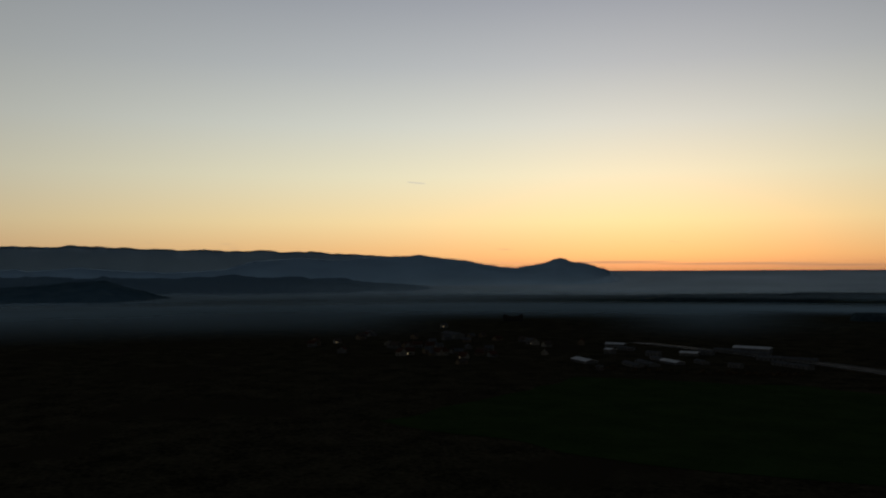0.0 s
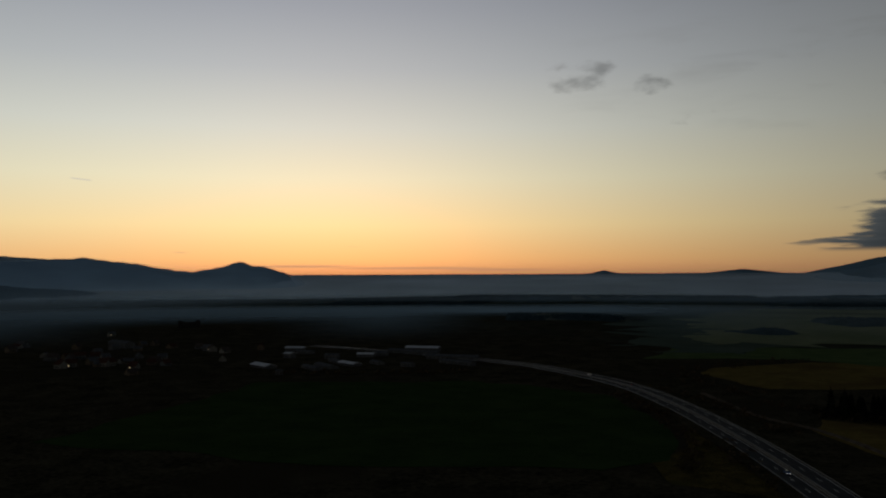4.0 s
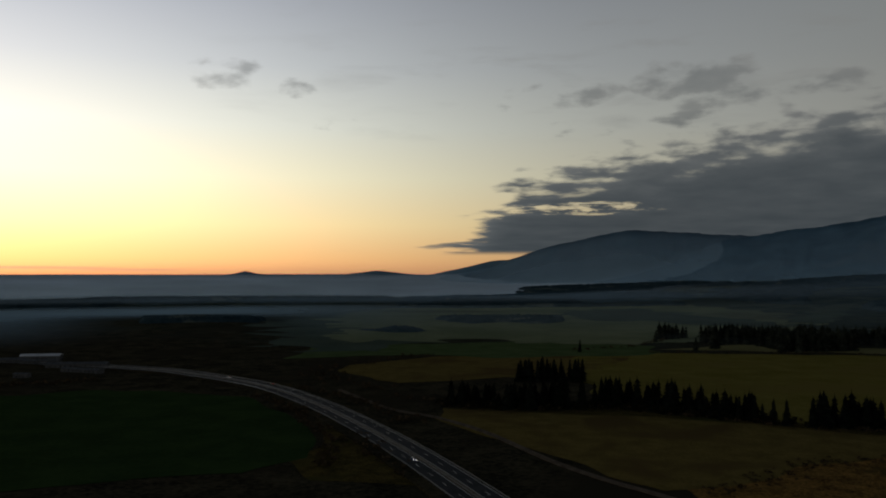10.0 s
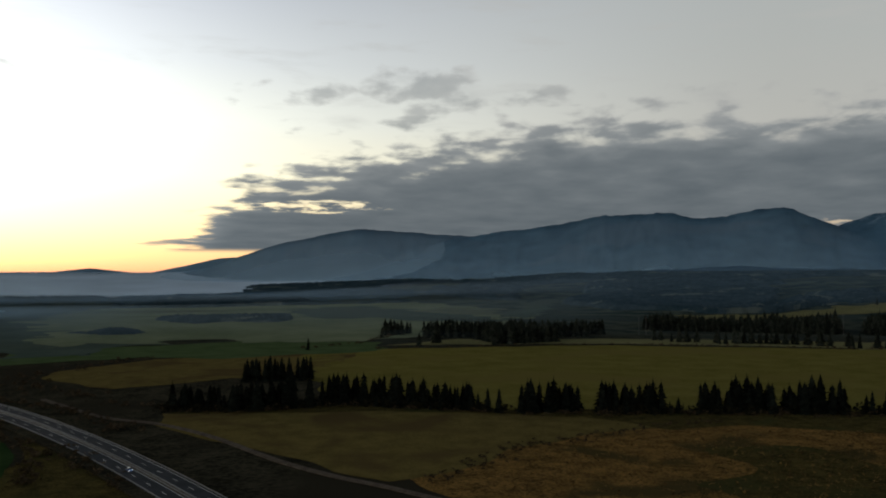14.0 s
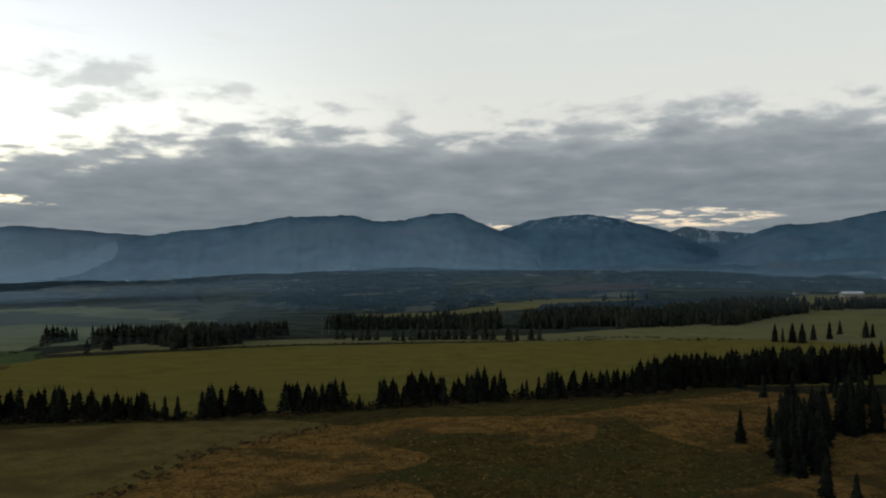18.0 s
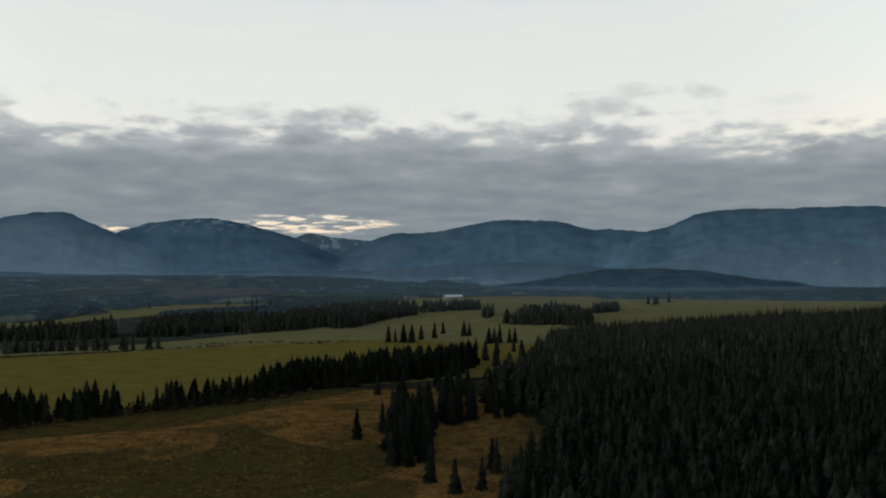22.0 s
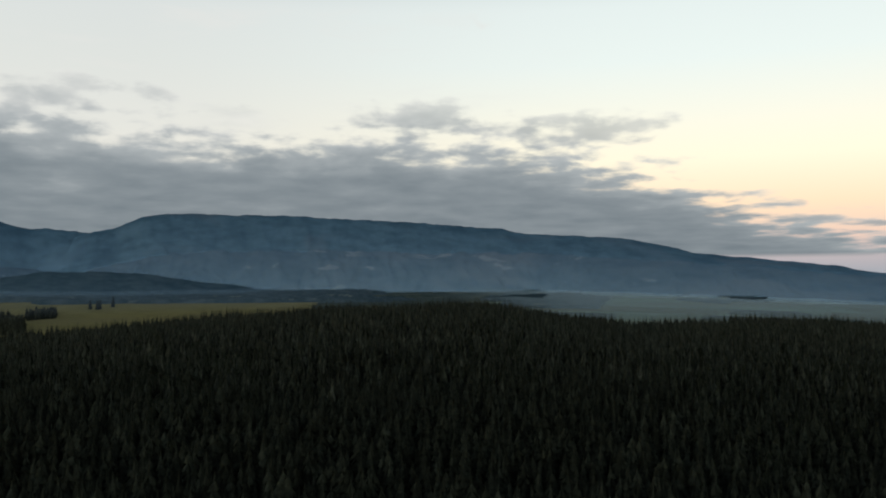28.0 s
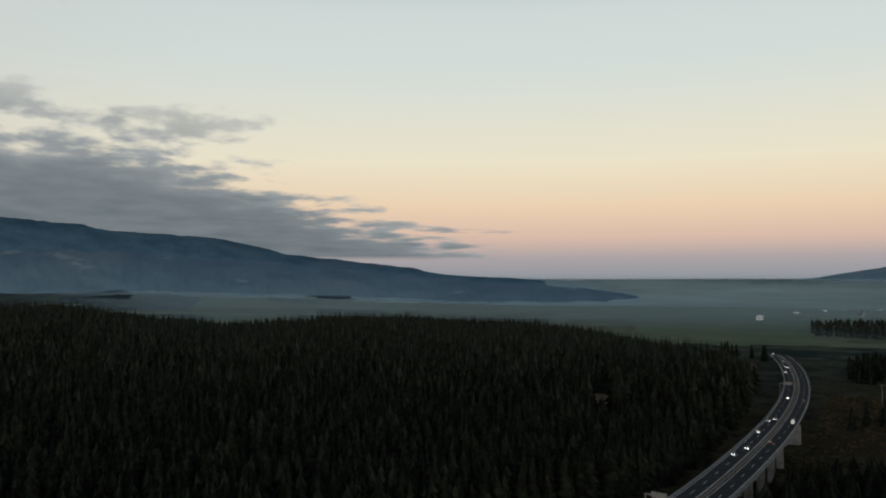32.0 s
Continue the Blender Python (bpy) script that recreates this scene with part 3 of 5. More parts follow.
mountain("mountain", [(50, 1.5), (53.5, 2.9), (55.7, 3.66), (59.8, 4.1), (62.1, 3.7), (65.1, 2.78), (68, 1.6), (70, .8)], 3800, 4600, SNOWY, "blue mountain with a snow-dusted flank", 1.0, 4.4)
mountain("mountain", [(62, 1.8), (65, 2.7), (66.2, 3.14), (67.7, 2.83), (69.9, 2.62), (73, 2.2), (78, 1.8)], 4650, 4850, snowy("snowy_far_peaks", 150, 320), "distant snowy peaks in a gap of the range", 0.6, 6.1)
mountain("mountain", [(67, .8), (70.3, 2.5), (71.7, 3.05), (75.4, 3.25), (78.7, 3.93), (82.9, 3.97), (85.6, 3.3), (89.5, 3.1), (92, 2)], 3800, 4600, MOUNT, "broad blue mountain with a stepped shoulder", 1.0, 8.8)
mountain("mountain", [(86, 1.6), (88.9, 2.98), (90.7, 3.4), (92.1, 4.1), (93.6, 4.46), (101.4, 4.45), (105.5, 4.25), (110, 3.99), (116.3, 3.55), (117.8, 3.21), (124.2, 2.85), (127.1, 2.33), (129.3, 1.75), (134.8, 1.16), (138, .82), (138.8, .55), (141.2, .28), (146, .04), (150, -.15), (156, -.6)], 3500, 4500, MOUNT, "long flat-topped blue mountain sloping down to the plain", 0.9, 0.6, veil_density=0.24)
# leafless grey woods, with blue distance haze added to the colour
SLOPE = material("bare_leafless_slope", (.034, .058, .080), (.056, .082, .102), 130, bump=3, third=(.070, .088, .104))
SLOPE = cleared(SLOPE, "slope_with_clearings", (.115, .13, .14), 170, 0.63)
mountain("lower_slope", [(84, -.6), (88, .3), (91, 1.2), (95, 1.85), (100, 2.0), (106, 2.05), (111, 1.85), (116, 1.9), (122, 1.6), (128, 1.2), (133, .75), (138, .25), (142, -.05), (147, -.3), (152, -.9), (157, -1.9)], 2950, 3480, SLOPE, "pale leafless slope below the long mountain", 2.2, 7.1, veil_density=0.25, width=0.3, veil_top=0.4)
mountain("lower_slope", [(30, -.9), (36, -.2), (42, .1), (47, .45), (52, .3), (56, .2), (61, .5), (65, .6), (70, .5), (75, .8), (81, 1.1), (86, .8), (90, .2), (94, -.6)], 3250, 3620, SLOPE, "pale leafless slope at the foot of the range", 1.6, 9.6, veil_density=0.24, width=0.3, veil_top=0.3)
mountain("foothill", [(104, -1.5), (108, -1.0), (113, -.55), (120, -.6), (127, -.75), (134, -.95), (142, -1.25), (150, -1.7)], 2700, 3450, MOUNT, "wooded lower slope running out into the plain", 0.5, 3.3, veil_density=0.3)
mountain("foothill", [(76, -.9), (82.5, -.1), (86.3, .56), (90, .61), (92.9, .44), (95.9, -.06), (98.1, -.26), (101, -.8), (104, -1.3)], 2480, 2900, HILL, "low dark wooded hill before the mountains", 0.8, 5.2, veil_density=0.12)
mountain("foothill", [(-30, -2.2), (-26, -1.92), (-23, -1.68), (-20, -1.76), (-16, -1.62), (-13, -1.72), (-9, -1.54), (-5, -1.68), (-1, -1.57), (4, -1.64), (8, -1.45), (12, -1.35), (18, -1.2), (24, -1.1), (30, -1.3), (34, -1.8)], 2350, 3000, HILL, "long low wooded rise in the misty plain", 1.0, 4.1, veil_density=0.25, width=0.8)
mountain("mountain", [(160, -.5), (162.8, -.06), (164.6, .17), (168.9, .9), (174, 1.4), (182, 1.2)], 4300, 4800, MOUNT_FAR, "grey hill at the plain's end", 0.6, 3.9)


# ---- motorway ----
line = curve_points(ROAD, 10.0)


def ribbon(name, left, right, z, mat, parent, label="", thick=0.4, start=0, end=None, line=line):
    """A strip of road between two offsets from the centre line, with its own thickness."""
    pts = line[start:end]
    verts, faces = [], []
    for i, p in enumerate(pts):
        t = (pts[min(i + 1, len(pts) - 1)] - pts[max(i - 1, 0)]).normalized()
        nrm = Vector((t.y, -t.x))
        zz = z(p) if callable(z) else z
        for off, dz in ((left, 0), (right, 0), (right, -thick), (left, -thick)):
            q = p + nrm * off
            verts.append((q.x, q.y, zz + dz))
    for i in range(len(pts) - 1):
        a, b = i * 4, i * 4 + 4
        for k in range(4):
            faces.append((a + k, a + (k + 1) % 4, b + (k + 1) % 4, b + k))
    n = len(verts)
    faces += [(0, 3, 2, 1), (n - 4, n - 3, n - 2, n - 1)]
    ob = mesh_object(name, verts, faces, [mat], parent)
    if label:
        tagged(ob, label)
    return ob


# ---- sheets for ground mist and haze ----
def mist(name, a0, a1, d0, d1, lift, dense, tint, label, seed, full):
    """A see-through sheet that stands in for low mist and distance haze on the land, thin at its edges and torn by
    swells; it thickens from its near edge to the distance full.
    """
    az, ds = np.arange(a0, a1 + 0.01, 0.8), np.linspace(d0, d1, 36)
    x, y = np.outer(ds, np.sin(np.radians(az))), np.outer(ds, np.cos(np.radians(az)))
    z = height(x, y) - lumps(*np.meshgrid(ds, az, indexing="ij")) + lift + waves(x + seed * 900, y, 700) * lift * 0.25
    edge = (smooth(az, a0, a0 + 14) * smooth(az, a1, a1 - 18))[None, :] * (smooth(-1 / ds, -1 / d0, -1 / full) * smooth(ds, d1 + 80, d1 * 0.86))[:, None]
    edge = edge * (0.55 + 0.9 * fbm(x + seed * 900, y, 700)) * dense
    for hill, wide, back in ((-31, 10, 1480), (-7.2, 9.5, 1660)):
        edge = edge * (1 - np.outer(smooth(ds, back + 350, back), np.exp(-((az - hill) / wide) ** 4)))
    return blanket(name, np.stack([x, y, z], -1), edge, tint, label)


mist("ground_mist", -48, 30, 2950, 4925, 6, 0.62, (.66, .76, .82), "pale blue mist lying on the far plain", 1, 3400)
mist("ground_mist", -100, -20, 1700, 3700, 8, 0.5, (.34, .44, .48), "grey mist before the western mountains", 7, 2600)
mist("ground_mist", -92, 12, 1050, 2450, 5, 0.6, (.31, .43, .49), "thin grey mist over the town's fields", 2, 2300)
mist("ground_mist", -6, 46, 1000, 2450, 9, 0.14, (.47, .57, .55), "thin grey haze sheet over the valley's pastures", 3, 2200)
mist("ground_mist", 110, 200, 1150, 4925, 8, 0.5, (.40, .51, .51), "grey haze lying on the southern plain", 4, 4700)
mist("ground_mist", -60, 46, 2250, 3150, 16, 0.22, (.40, .50, .54), "thin haze sheet over the wooded rise", 6, 2600)
mist("ground_mist", 26, 116, 1500, 3700, 21, 0.11, (.34, .48, .56), "thin haze sheet over the far woods below the mountains", 5, 3000)


# upright see-through sheets added to imitate haze along the horizon
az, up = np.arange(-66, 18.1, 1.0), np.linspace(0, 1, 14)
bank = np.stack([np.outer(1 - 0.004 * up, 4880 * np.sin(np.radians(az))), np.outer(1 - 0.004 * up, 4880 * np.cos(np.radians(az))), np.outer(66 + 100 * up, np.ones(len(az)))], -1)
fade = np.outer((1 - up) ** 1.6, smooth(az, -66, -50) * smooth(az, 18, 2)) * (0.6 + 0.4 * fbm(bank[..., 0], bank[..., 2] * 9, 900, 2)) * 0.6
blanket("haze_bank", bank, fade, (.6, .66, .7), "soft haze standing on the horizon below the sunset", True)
# sheet lit from behind, added to brighten the plain beyond the rise
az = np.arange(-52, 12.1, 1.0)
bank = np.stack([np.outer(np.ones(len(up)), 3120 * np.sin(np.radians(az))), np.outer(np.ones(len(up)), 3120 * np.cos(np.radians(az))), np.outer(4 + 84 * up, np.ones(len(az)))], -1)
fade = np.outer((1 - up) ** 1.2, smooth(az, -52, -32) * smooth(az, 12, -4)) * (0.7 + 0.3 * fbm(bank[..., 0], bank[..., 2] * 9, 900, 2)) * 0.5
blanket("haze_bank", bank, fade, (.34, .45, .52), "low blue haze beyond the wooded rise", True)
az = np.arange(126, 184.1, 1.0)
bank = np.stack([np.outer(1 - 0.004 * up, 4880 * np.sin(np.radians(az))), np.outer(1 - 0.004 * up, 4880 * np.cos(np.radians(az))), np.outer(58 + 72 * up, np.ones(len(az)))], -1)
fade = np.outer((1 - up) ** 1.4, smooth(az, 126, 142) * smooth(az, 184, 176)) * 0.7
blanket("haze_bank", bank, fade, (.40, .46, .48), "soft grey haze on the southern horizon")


# ---- far woods ----
GLADED = cleared(FAR_WOOD, "far_woods_with_glades", (.085, .098, .082), 120, 0.61)


OPEN = [[(1239, 1330), (1449, 1200), (1617, 1240), (1780, 1190), (1930, 950), (1754, 860), (1589, 1000), (1434, 1050), (1245, 1050), (1100, 1134)],
        [(1900, 1320), (2089, 1360), (2300, 1300), (2340, 1150), (2164, 1030), (1960, 1040), (1850, 1160)], [(560, 1640), (720, 1370), (830, 1300), (900, 1420), (860, 2050), (640, 2000)]]


def inside(x, y, ring):
    x, y = np.asarray(x), np.asarray(y)
    hit = np.zeros(x.shape, bool)
    for (ax, ay), (bx, by) in zip(ring, ring[1:] + ring[:1]):
        hit ^= ((ay > y) != (by > y)) & (x < (bx - ax) * (y - ay) / (by - ay + 1e-9) + ax)
    return hit


def canopy(name, a0, a1, d0, d1, tall, cut, label, seed):
    """Far woodland as one rough canopy of uneven treetops, open where the trees are."""
    az, ds = np.arange(a0, a1, 0.12), np.arange(d0, d1, 10.0)
    x, y = np.outer(ds, np.sin(np.radians(az))), np.outer(ds, np.cos(np.radians(az)))
    g = np.random.default_rng(seed)
    field = fbm(x + seed * 777, y, 520, 5) * 2 - 1
    rim = (smooth(az, a0, a0 + 3) * smooth(az, a1, a1 - 3))[None, :] * (smooth(ds, d0, d0 + 60) * smooth(ds, d1, d1 - 60))[:, None]
    mask = smooth(field + (rim - 1) * 0.8, cut, cut + 0.14)
    for ring in OPEN:
        mask[inside(x, y, ring)] = 0
    z = height(x, y) - 2 + mask * (tall * g.uniform(0.62, 1.1, x.shape) + 2)
    n = len(az)
    q = np.array(grid_faces(len(ds), n))
    q = q[mask.ravel()[q].max(1) > 0.02]
    used, back = np.unique(q, return_inverse=True)
    pts = np.stack([x, y, z], -1).reshape(-1, 3)[used]
    ob = mesh_object(name, pts.tolist(), back.reshape(-1, 4).tolist(), [GLADED], smooth_faces=True)
    return tagged(ob, label, "forest", kind="stuff")


for k, (a0, a1, d0, d1, tall, cut) in enumerate([(-28, -10, 2300, 3000, 13, .08), (-20, 16, 2450, 3100, 14, .0), (-16, 14, 1800, 2400, 11, .1), (4, 36, 2250, 2900, 13, .0), (12, 50, 2850, 3700, 15, -.02), (20, 52, 1500, 2500, 12, -.04), (-12, 0, 1450, 1680, 8, -.35), (-38, -24, 1250, 1480, 5, -.1),
                                                  (36, 80, 2450, 3500, 15, -.02), (44, 66, 1800, 2450, 14, .04), (55, 71, 1600, 2400, 13, -.08), (62, 92, 2450, 2900, 13, -.0), (84, 122, 2300, 3450, 12, -.25), (118, 136, 2750, 3500, 12, .02), (115, 125, 2050, 2900, 7, -.45), (126, 134, 2550, 2850, 6, -.3), (124, 150, 3500, 4300, 11, .14), (-4, 20, 1250, 1800, 9, .12), (14, 34, 1150, 1750, 10, .08)]):
    canopy("far_wood", a0, a1, d0, d1, tall, cut, "dark far woodland with an uneven canopy", 60 + k)
drape("clearing", [(352, -895), (325, -905), (300, -885), (296, -850), (318, -835), (342, -858)], EARTH, 0.6, "dull grassy clearing beside the motorway", gap=30)


# ---- spruces ----
def spruce_arrays(h, r, tiers, arms, rng, droop=0.35):
    """A spruce's crown as many drooping boughs round a thin stem: vertices and triangles."""
    v, f = [], []
    for k in range(tiers):
        s = k / (tiers - 1)
        z0 = h * (0.08 + 0.9 * s)
        rad = r * (1 - s) ** 0.62 * rng.uniform(0.8, 1.12) + 0.015 * h
        n = max(4, int(arms * (1 - 0.55 * s)))
        ph = rng.uniform(0, 6.28)
        for j in range(n):
            a = ph + 6.283 * j / n + rng.uniform(-0.25, 0.25)
            rr = rad * rng.uniform(0.7, 1.2)
            up = h / tiers * rng.uniform(0.9, 1.5)
            w = rr * 0.45
            c, sn = math.cos(a), math.sin(a)
            b = len(v)
            tip = z0 - rr * droop * rng.uniform(0.6, 1.3)
            mid = rr * 0.55
            v += [(0, 0, z0 + up), (mid * c - w * sn, mid * sn + w * c, z0 - 0.1 * rr), (mid * c + w * sn, mid * sn - w * c, z0 - 0.1 * rr), (rr * c, rr * sn, tip), (0.2 * rr * c, 0.2 * rr * sn, z0 - 0.35 * up)]
            f += [(b, b + 1, b + 3), (b, b + 3, b + 2), (b + 4, b + 3, b + 1), (b + 4, b + 2, b + 3)]
    b = len(v)
    t = h * 1.03
    q = h * 0.02
    v += [(q, 0, h * 0.9), (-q / 2, q, h * 0.9), (-q / 2, -q, h * 0.9), (0, 0, t)]
    f += [(b, b + 1, b + 3), (b + 1, b + 2, b + 3), (b + 2, b, b + 3)]
    return np.array(v), np.array(f)


def trunk_mesh(h, r):
    bm = bmesh.new()
    bmesh.ops.create_cone(bm, segments=7, radius1=r, radius2=r * 0.25, depth=h, cap_ends=True)
    bmesh.ops.translate(bm, verts=bm.verts, vec=(0, 0, h / 2 - 0.4))
    me = bpy.data.meshes.new("trunk")
    bm.to_mesh(me)
    bm.free()
    me.materials.append(BARK)
    return me


rng = random.Random(11)
SPRUCES = []
for k in range(6):
    h = (24, 21, 18, 15, 12, 8)[k]
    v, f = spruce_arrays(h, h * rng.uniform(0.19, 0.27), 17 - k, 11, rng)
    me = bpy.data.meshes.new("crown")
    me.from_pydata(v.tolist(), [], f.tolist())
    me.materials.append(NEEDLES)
    SPRUCES.append((h, me, trunk_mesh(h * 0.8, h * 0.014 + 0.05)))


def spruce(x, y, h, group, label="dark green spruce with drooping boughs"):
    kind = min(range(6), key=lambda i: abs(SPRUCES[i][0] - h) + rng.uniform(0, 3))
    tree = tagged(new("spruce"), label, "tree", group)
    for nm, me in (("crown", SPRUCES[kind][1]), ("trunk", SPRUCES[kind][2])):
        new(nm, me).parent = tree
    s = h / SPRUCES[kind][0]
    tree.matrix_basis = Matrix.Translation((x, y, ground_at(x, y))) @ Matrix.Rotation(rng.uniform(0, 6.28), 4, "Z") @ Matrix.Diagonal((s * rng.uniform(.85, 1.2), s * rng.uniform(.85, 1.2), s, 1))
    return tree


def scatter(ring, gap, seed, broken=0):
    """Uneven places inside a ring, about gap metres apart; broken: the size of the glades between them."""
    g = np.random.default_rng(seed)
    xs, ys = [q[0] for q in ring], [q[1] for q in ring]
    px, py = np.meshgrid(np.arange(min(xs), max(xs), gap), np.arange(min(ys), max(ys), gap))
    px, py = px + g.uniform(-.48, .48, px.shape) * gap, py + g.uniform(-.48, .48, py.shape) * gap
    keep = inside(px, py, ring)
    if broken:
        keep &= fbm(px + seed * 91, py, broken * 1.0, 3) > 0.39
    return np.stack([px[keep], py[keep]], -1)


def wood(name, spots, lo, hi, mat, label, seed, tiers=5, arms=6, wide=0.31):
    """Many spruces joined into one stand."""
    g = random.Random(seed)
    kinds = [spruce_arrays(1.0, wide * g.uniform(.85, 1.2), tiers, arms, g) for _ in range(7)]
    gn = np.random.default_rng(seed)
    vs, fs, count = [], [], 0
    zs = height(spots[:, 0], spots[:, 1])
    swell = 0.78 + 0.44 * fbm(spots[:, 0], spots[:, 1], 70, 3)
    shade = np.where(gn.random(len(spots)) < 0.10, gn.uniform(.1, .7, len(spots)), gn.uniform(-.35, .25, len(spots)))
    for i, (x, y) in enumerate(spots):
        v, f = kinds[i % 7]
        h, a, w = (lo + (hi - lo) * gn.beta(2.2, 1.6)) * swell[i], gn.uniform(0, 6.28), gn.uniform(.8, 1.3)
        c, s = math.cos(a) * h * w, math.sin(a) * h * w
        vs.append(np.stack([v[:, 0] * c - v[:, 1] * s + x, v[:, 0] * s + v[:, 1] * c + y, v[:, 2] * h + zs[i] - 0.3], -1))
        fs.append(f + count)
        count += len(v)
    v, f = np.concatenate(vs), np.concatenate(fs)
    me = bpy.data.meshes.new(name)
    me.vertices.add(len(v))
    me.vertices.foreach_set("co", v.ravel())
    me.loops.add(f.size)
    me.loops.foreach_set("vertex_index", f.ravel())
    me.polygons.add(len(f))
    me.polygons.foreach_set("loop_start", np.arange(0, f.size, 3))
    me.update(calc_edges=True)
    me.materials.append(mat)
    me.attributes.new("tint", "FLOAT", "POINT").data.foreach_set("value", np.repeat(shade, [len(q) for q in vs]).astype(np.float32))
    return tagged(new(name, me), label, "forest", kind="stuff")


FOREST = [(335, 62), (440, 48), (530, 72), (600, 125), (760, 125), (960, 128), (1120, 140), (1160, 0), (1170, -200), (1090, -520), (960, -760), (900, -980), (640, -1070),
          (405, -890), (330, -835), (255, -725), (210, -560), (190, -400), (185, -250), (205, -50), (250, 50)]
spots = scatter(FOREST, 6.3, 1)
sa, sd = np.degrees(np.arctan2(spots[:, 0], spots[:, 1])), np.hypot(spots[:, 0], spots[:, 1])
spots = spots[~((np.abs(sa - 150.85) < 0.7) & (sd > 565) & (sd < 692))]
far = np.hypot(spots[:, 0], spots[:, 1])
spots, far = spots[far > 250], far[far > 250]
order = np.argsort(far + np.random.default_rng(3).normal(0, 1, len(far)) * np.clip(far - 450, 0, 130))
near_ids = order[:20]
for x, y in spots[near_ids]:
    spruce(x, y, rng.uniform(15, 24), "spruces of the forest's edge")
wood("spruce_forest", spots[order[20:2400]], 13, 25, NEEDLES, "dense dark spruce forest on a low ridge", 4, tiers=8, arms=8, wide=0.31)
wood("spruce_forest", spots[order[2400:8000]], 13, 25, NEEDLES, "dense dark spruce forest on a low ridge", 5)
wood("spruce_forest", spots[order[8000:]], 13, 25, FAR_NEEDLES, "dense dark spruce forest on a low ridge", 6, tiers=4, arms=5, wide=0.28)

row_a = curve_points([(100, 571), (143, 544), (213, 537), (241, 508), (291, 462)], 5.0) + curve_points([(303, 452), (330, 437)], 5.0) + curve_points([(347, 425), (417, 388), (453, 370), (573, 288), (626, 285), (655, 245)], 4.6)
for p in row_a:
    if rng.random() < 0.9:
        spruce(p.x + rng.uniform(-3, 3), p.y + rng.uniform(-3, 3), 16.5 + 4.5 * math.sin(p.x * 0.045) + 2 * math.sin(p.x * 0.19) + rng.uniform(-6, 4), "row of spruces before the meadow")
back = [(p.x + 6 + rng.uniform(-3, 4), p.y + 5 + rng.uniform(-3, 4)) for p in row_a for _ in range(2) if math.sin(p.x * 0.06) > -0.75]
wood("spruce_row", np.array(back), 11, 21, NEEDLES, "second rank of spruces behind the meadow row", 31, tiers=9, arms=8)
for x, y in scatter([(179, 690), (236, 668), (244, 690), (190, 715)], 7, 3):
    spruce(x, y, rng.uniform(14, 20), "clump of spruces in the field")
for x, y in [(1115, 370), (1118, 361), (1113, 347), (1113, 335), (1174, 339), (1205, 327), (1306, 340), (1258, 294), (1274, 289), (1123, 227), (1135, 222), (1138, 215), (1144, 202), (1147, 195),
             (2135, 26), (2118, 10), (2142, 4), (2219, -25), (716, 127), (843, 163), (894, 185)]:
    spruce(x, y, rng.uniform(19, 27), "single spruces on the pasture")
for x, y in scatter([(690, 140), (820, 138), (1100, 150), (1140, 225), (900, 245), (720, 205)], 27, 41, 60):
    spruce(x, y, rng.uniform(13, 24), "single spruces on the pasture")
spruce(325, 940, 15, "single spruces on the pasture")
for ring, gap in (([polar(71.4, 402), polar(74.4, 402), polar(74.7, 560), polar(72.0, 560)], 8), ([polar(75.2, 500), polar(77.6, 495), polar(77.6, 660), polar(75.2, 660)], 13), ([polar(78.4, 520), polar(80.6, 520), polar(80.4, 700), polar(78.4, 700)], 14)):
    for x, y in scatter(ring, gap, 8):
        spruce(x, y, rng.uniform(16, 23), "tall spruces on the heath")
for x, y in ((441, 165), (462, 157), (456, 149), (357, 99), (388, 77), (383, 74), (690, 176), (732, 176), (668, 180), (640, 170), (655, 205), (628, 196), (600, 188), (612, 212), (350, 74), (342, 84)):
    spruce(x, y, rng.uniform(14, 19), "single spruces on the heath")
wood("spruce_row", scatter([(590, 300), (660, 250), (740, 185), (870, 185), (770, 265), (670, 310)], 8, 34), 15, 25, NEEDLES, "dark clump of spruces where meadow and forest meet", 34, tiers=9, arms=8)
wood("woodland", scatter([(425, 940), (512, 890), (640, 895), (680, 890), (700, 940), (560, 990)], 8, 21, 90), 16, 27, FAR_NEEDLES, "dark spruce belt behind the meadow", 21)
FAR_RINGS = [([(1613, 340), (1530, 265), (1507, 162), (1408, 111), (1743, 134), (1876, 207), (1895, 335), (1782, 370)], 10, "dark broken wood on the far pasture"),
             ([(1819, 138), (1876, 86), (1971, 93), (1937, 146)], 9, "small dark clump of spruces on the far pasture"),
             ([(1818, 460), (1875, 398), (2002, 428), (1959, 493)], 11, "small dark wood beside a white barn"),
             ([(1760, 523), (1784, 457), (1936, 496), (1913, 568)], 13, "loose clump of spruces beside a white barn"),
             ([(1383, 526), (1573, 526), (1704, 499), (1894, 562), (1842, 701), (1645, 749), (1593, 846), (1448, 897), (1346, 921), (1112, 776), (1170, 672), (1313, 592)], 10, "broad dark wood in the middle of the valley"),
             ([(898, 1001), (988, 905), (1091, 793), (1276, 940), (1139, 983), (981, 1095)], 9.5, "dark belt of spruces behind a grass strip")]
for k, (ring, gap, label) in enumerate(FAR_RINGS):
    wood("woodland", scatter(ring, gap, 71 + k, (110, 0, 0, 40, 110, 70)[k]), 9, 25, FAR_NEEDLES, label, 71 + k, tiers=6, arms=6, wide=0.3)
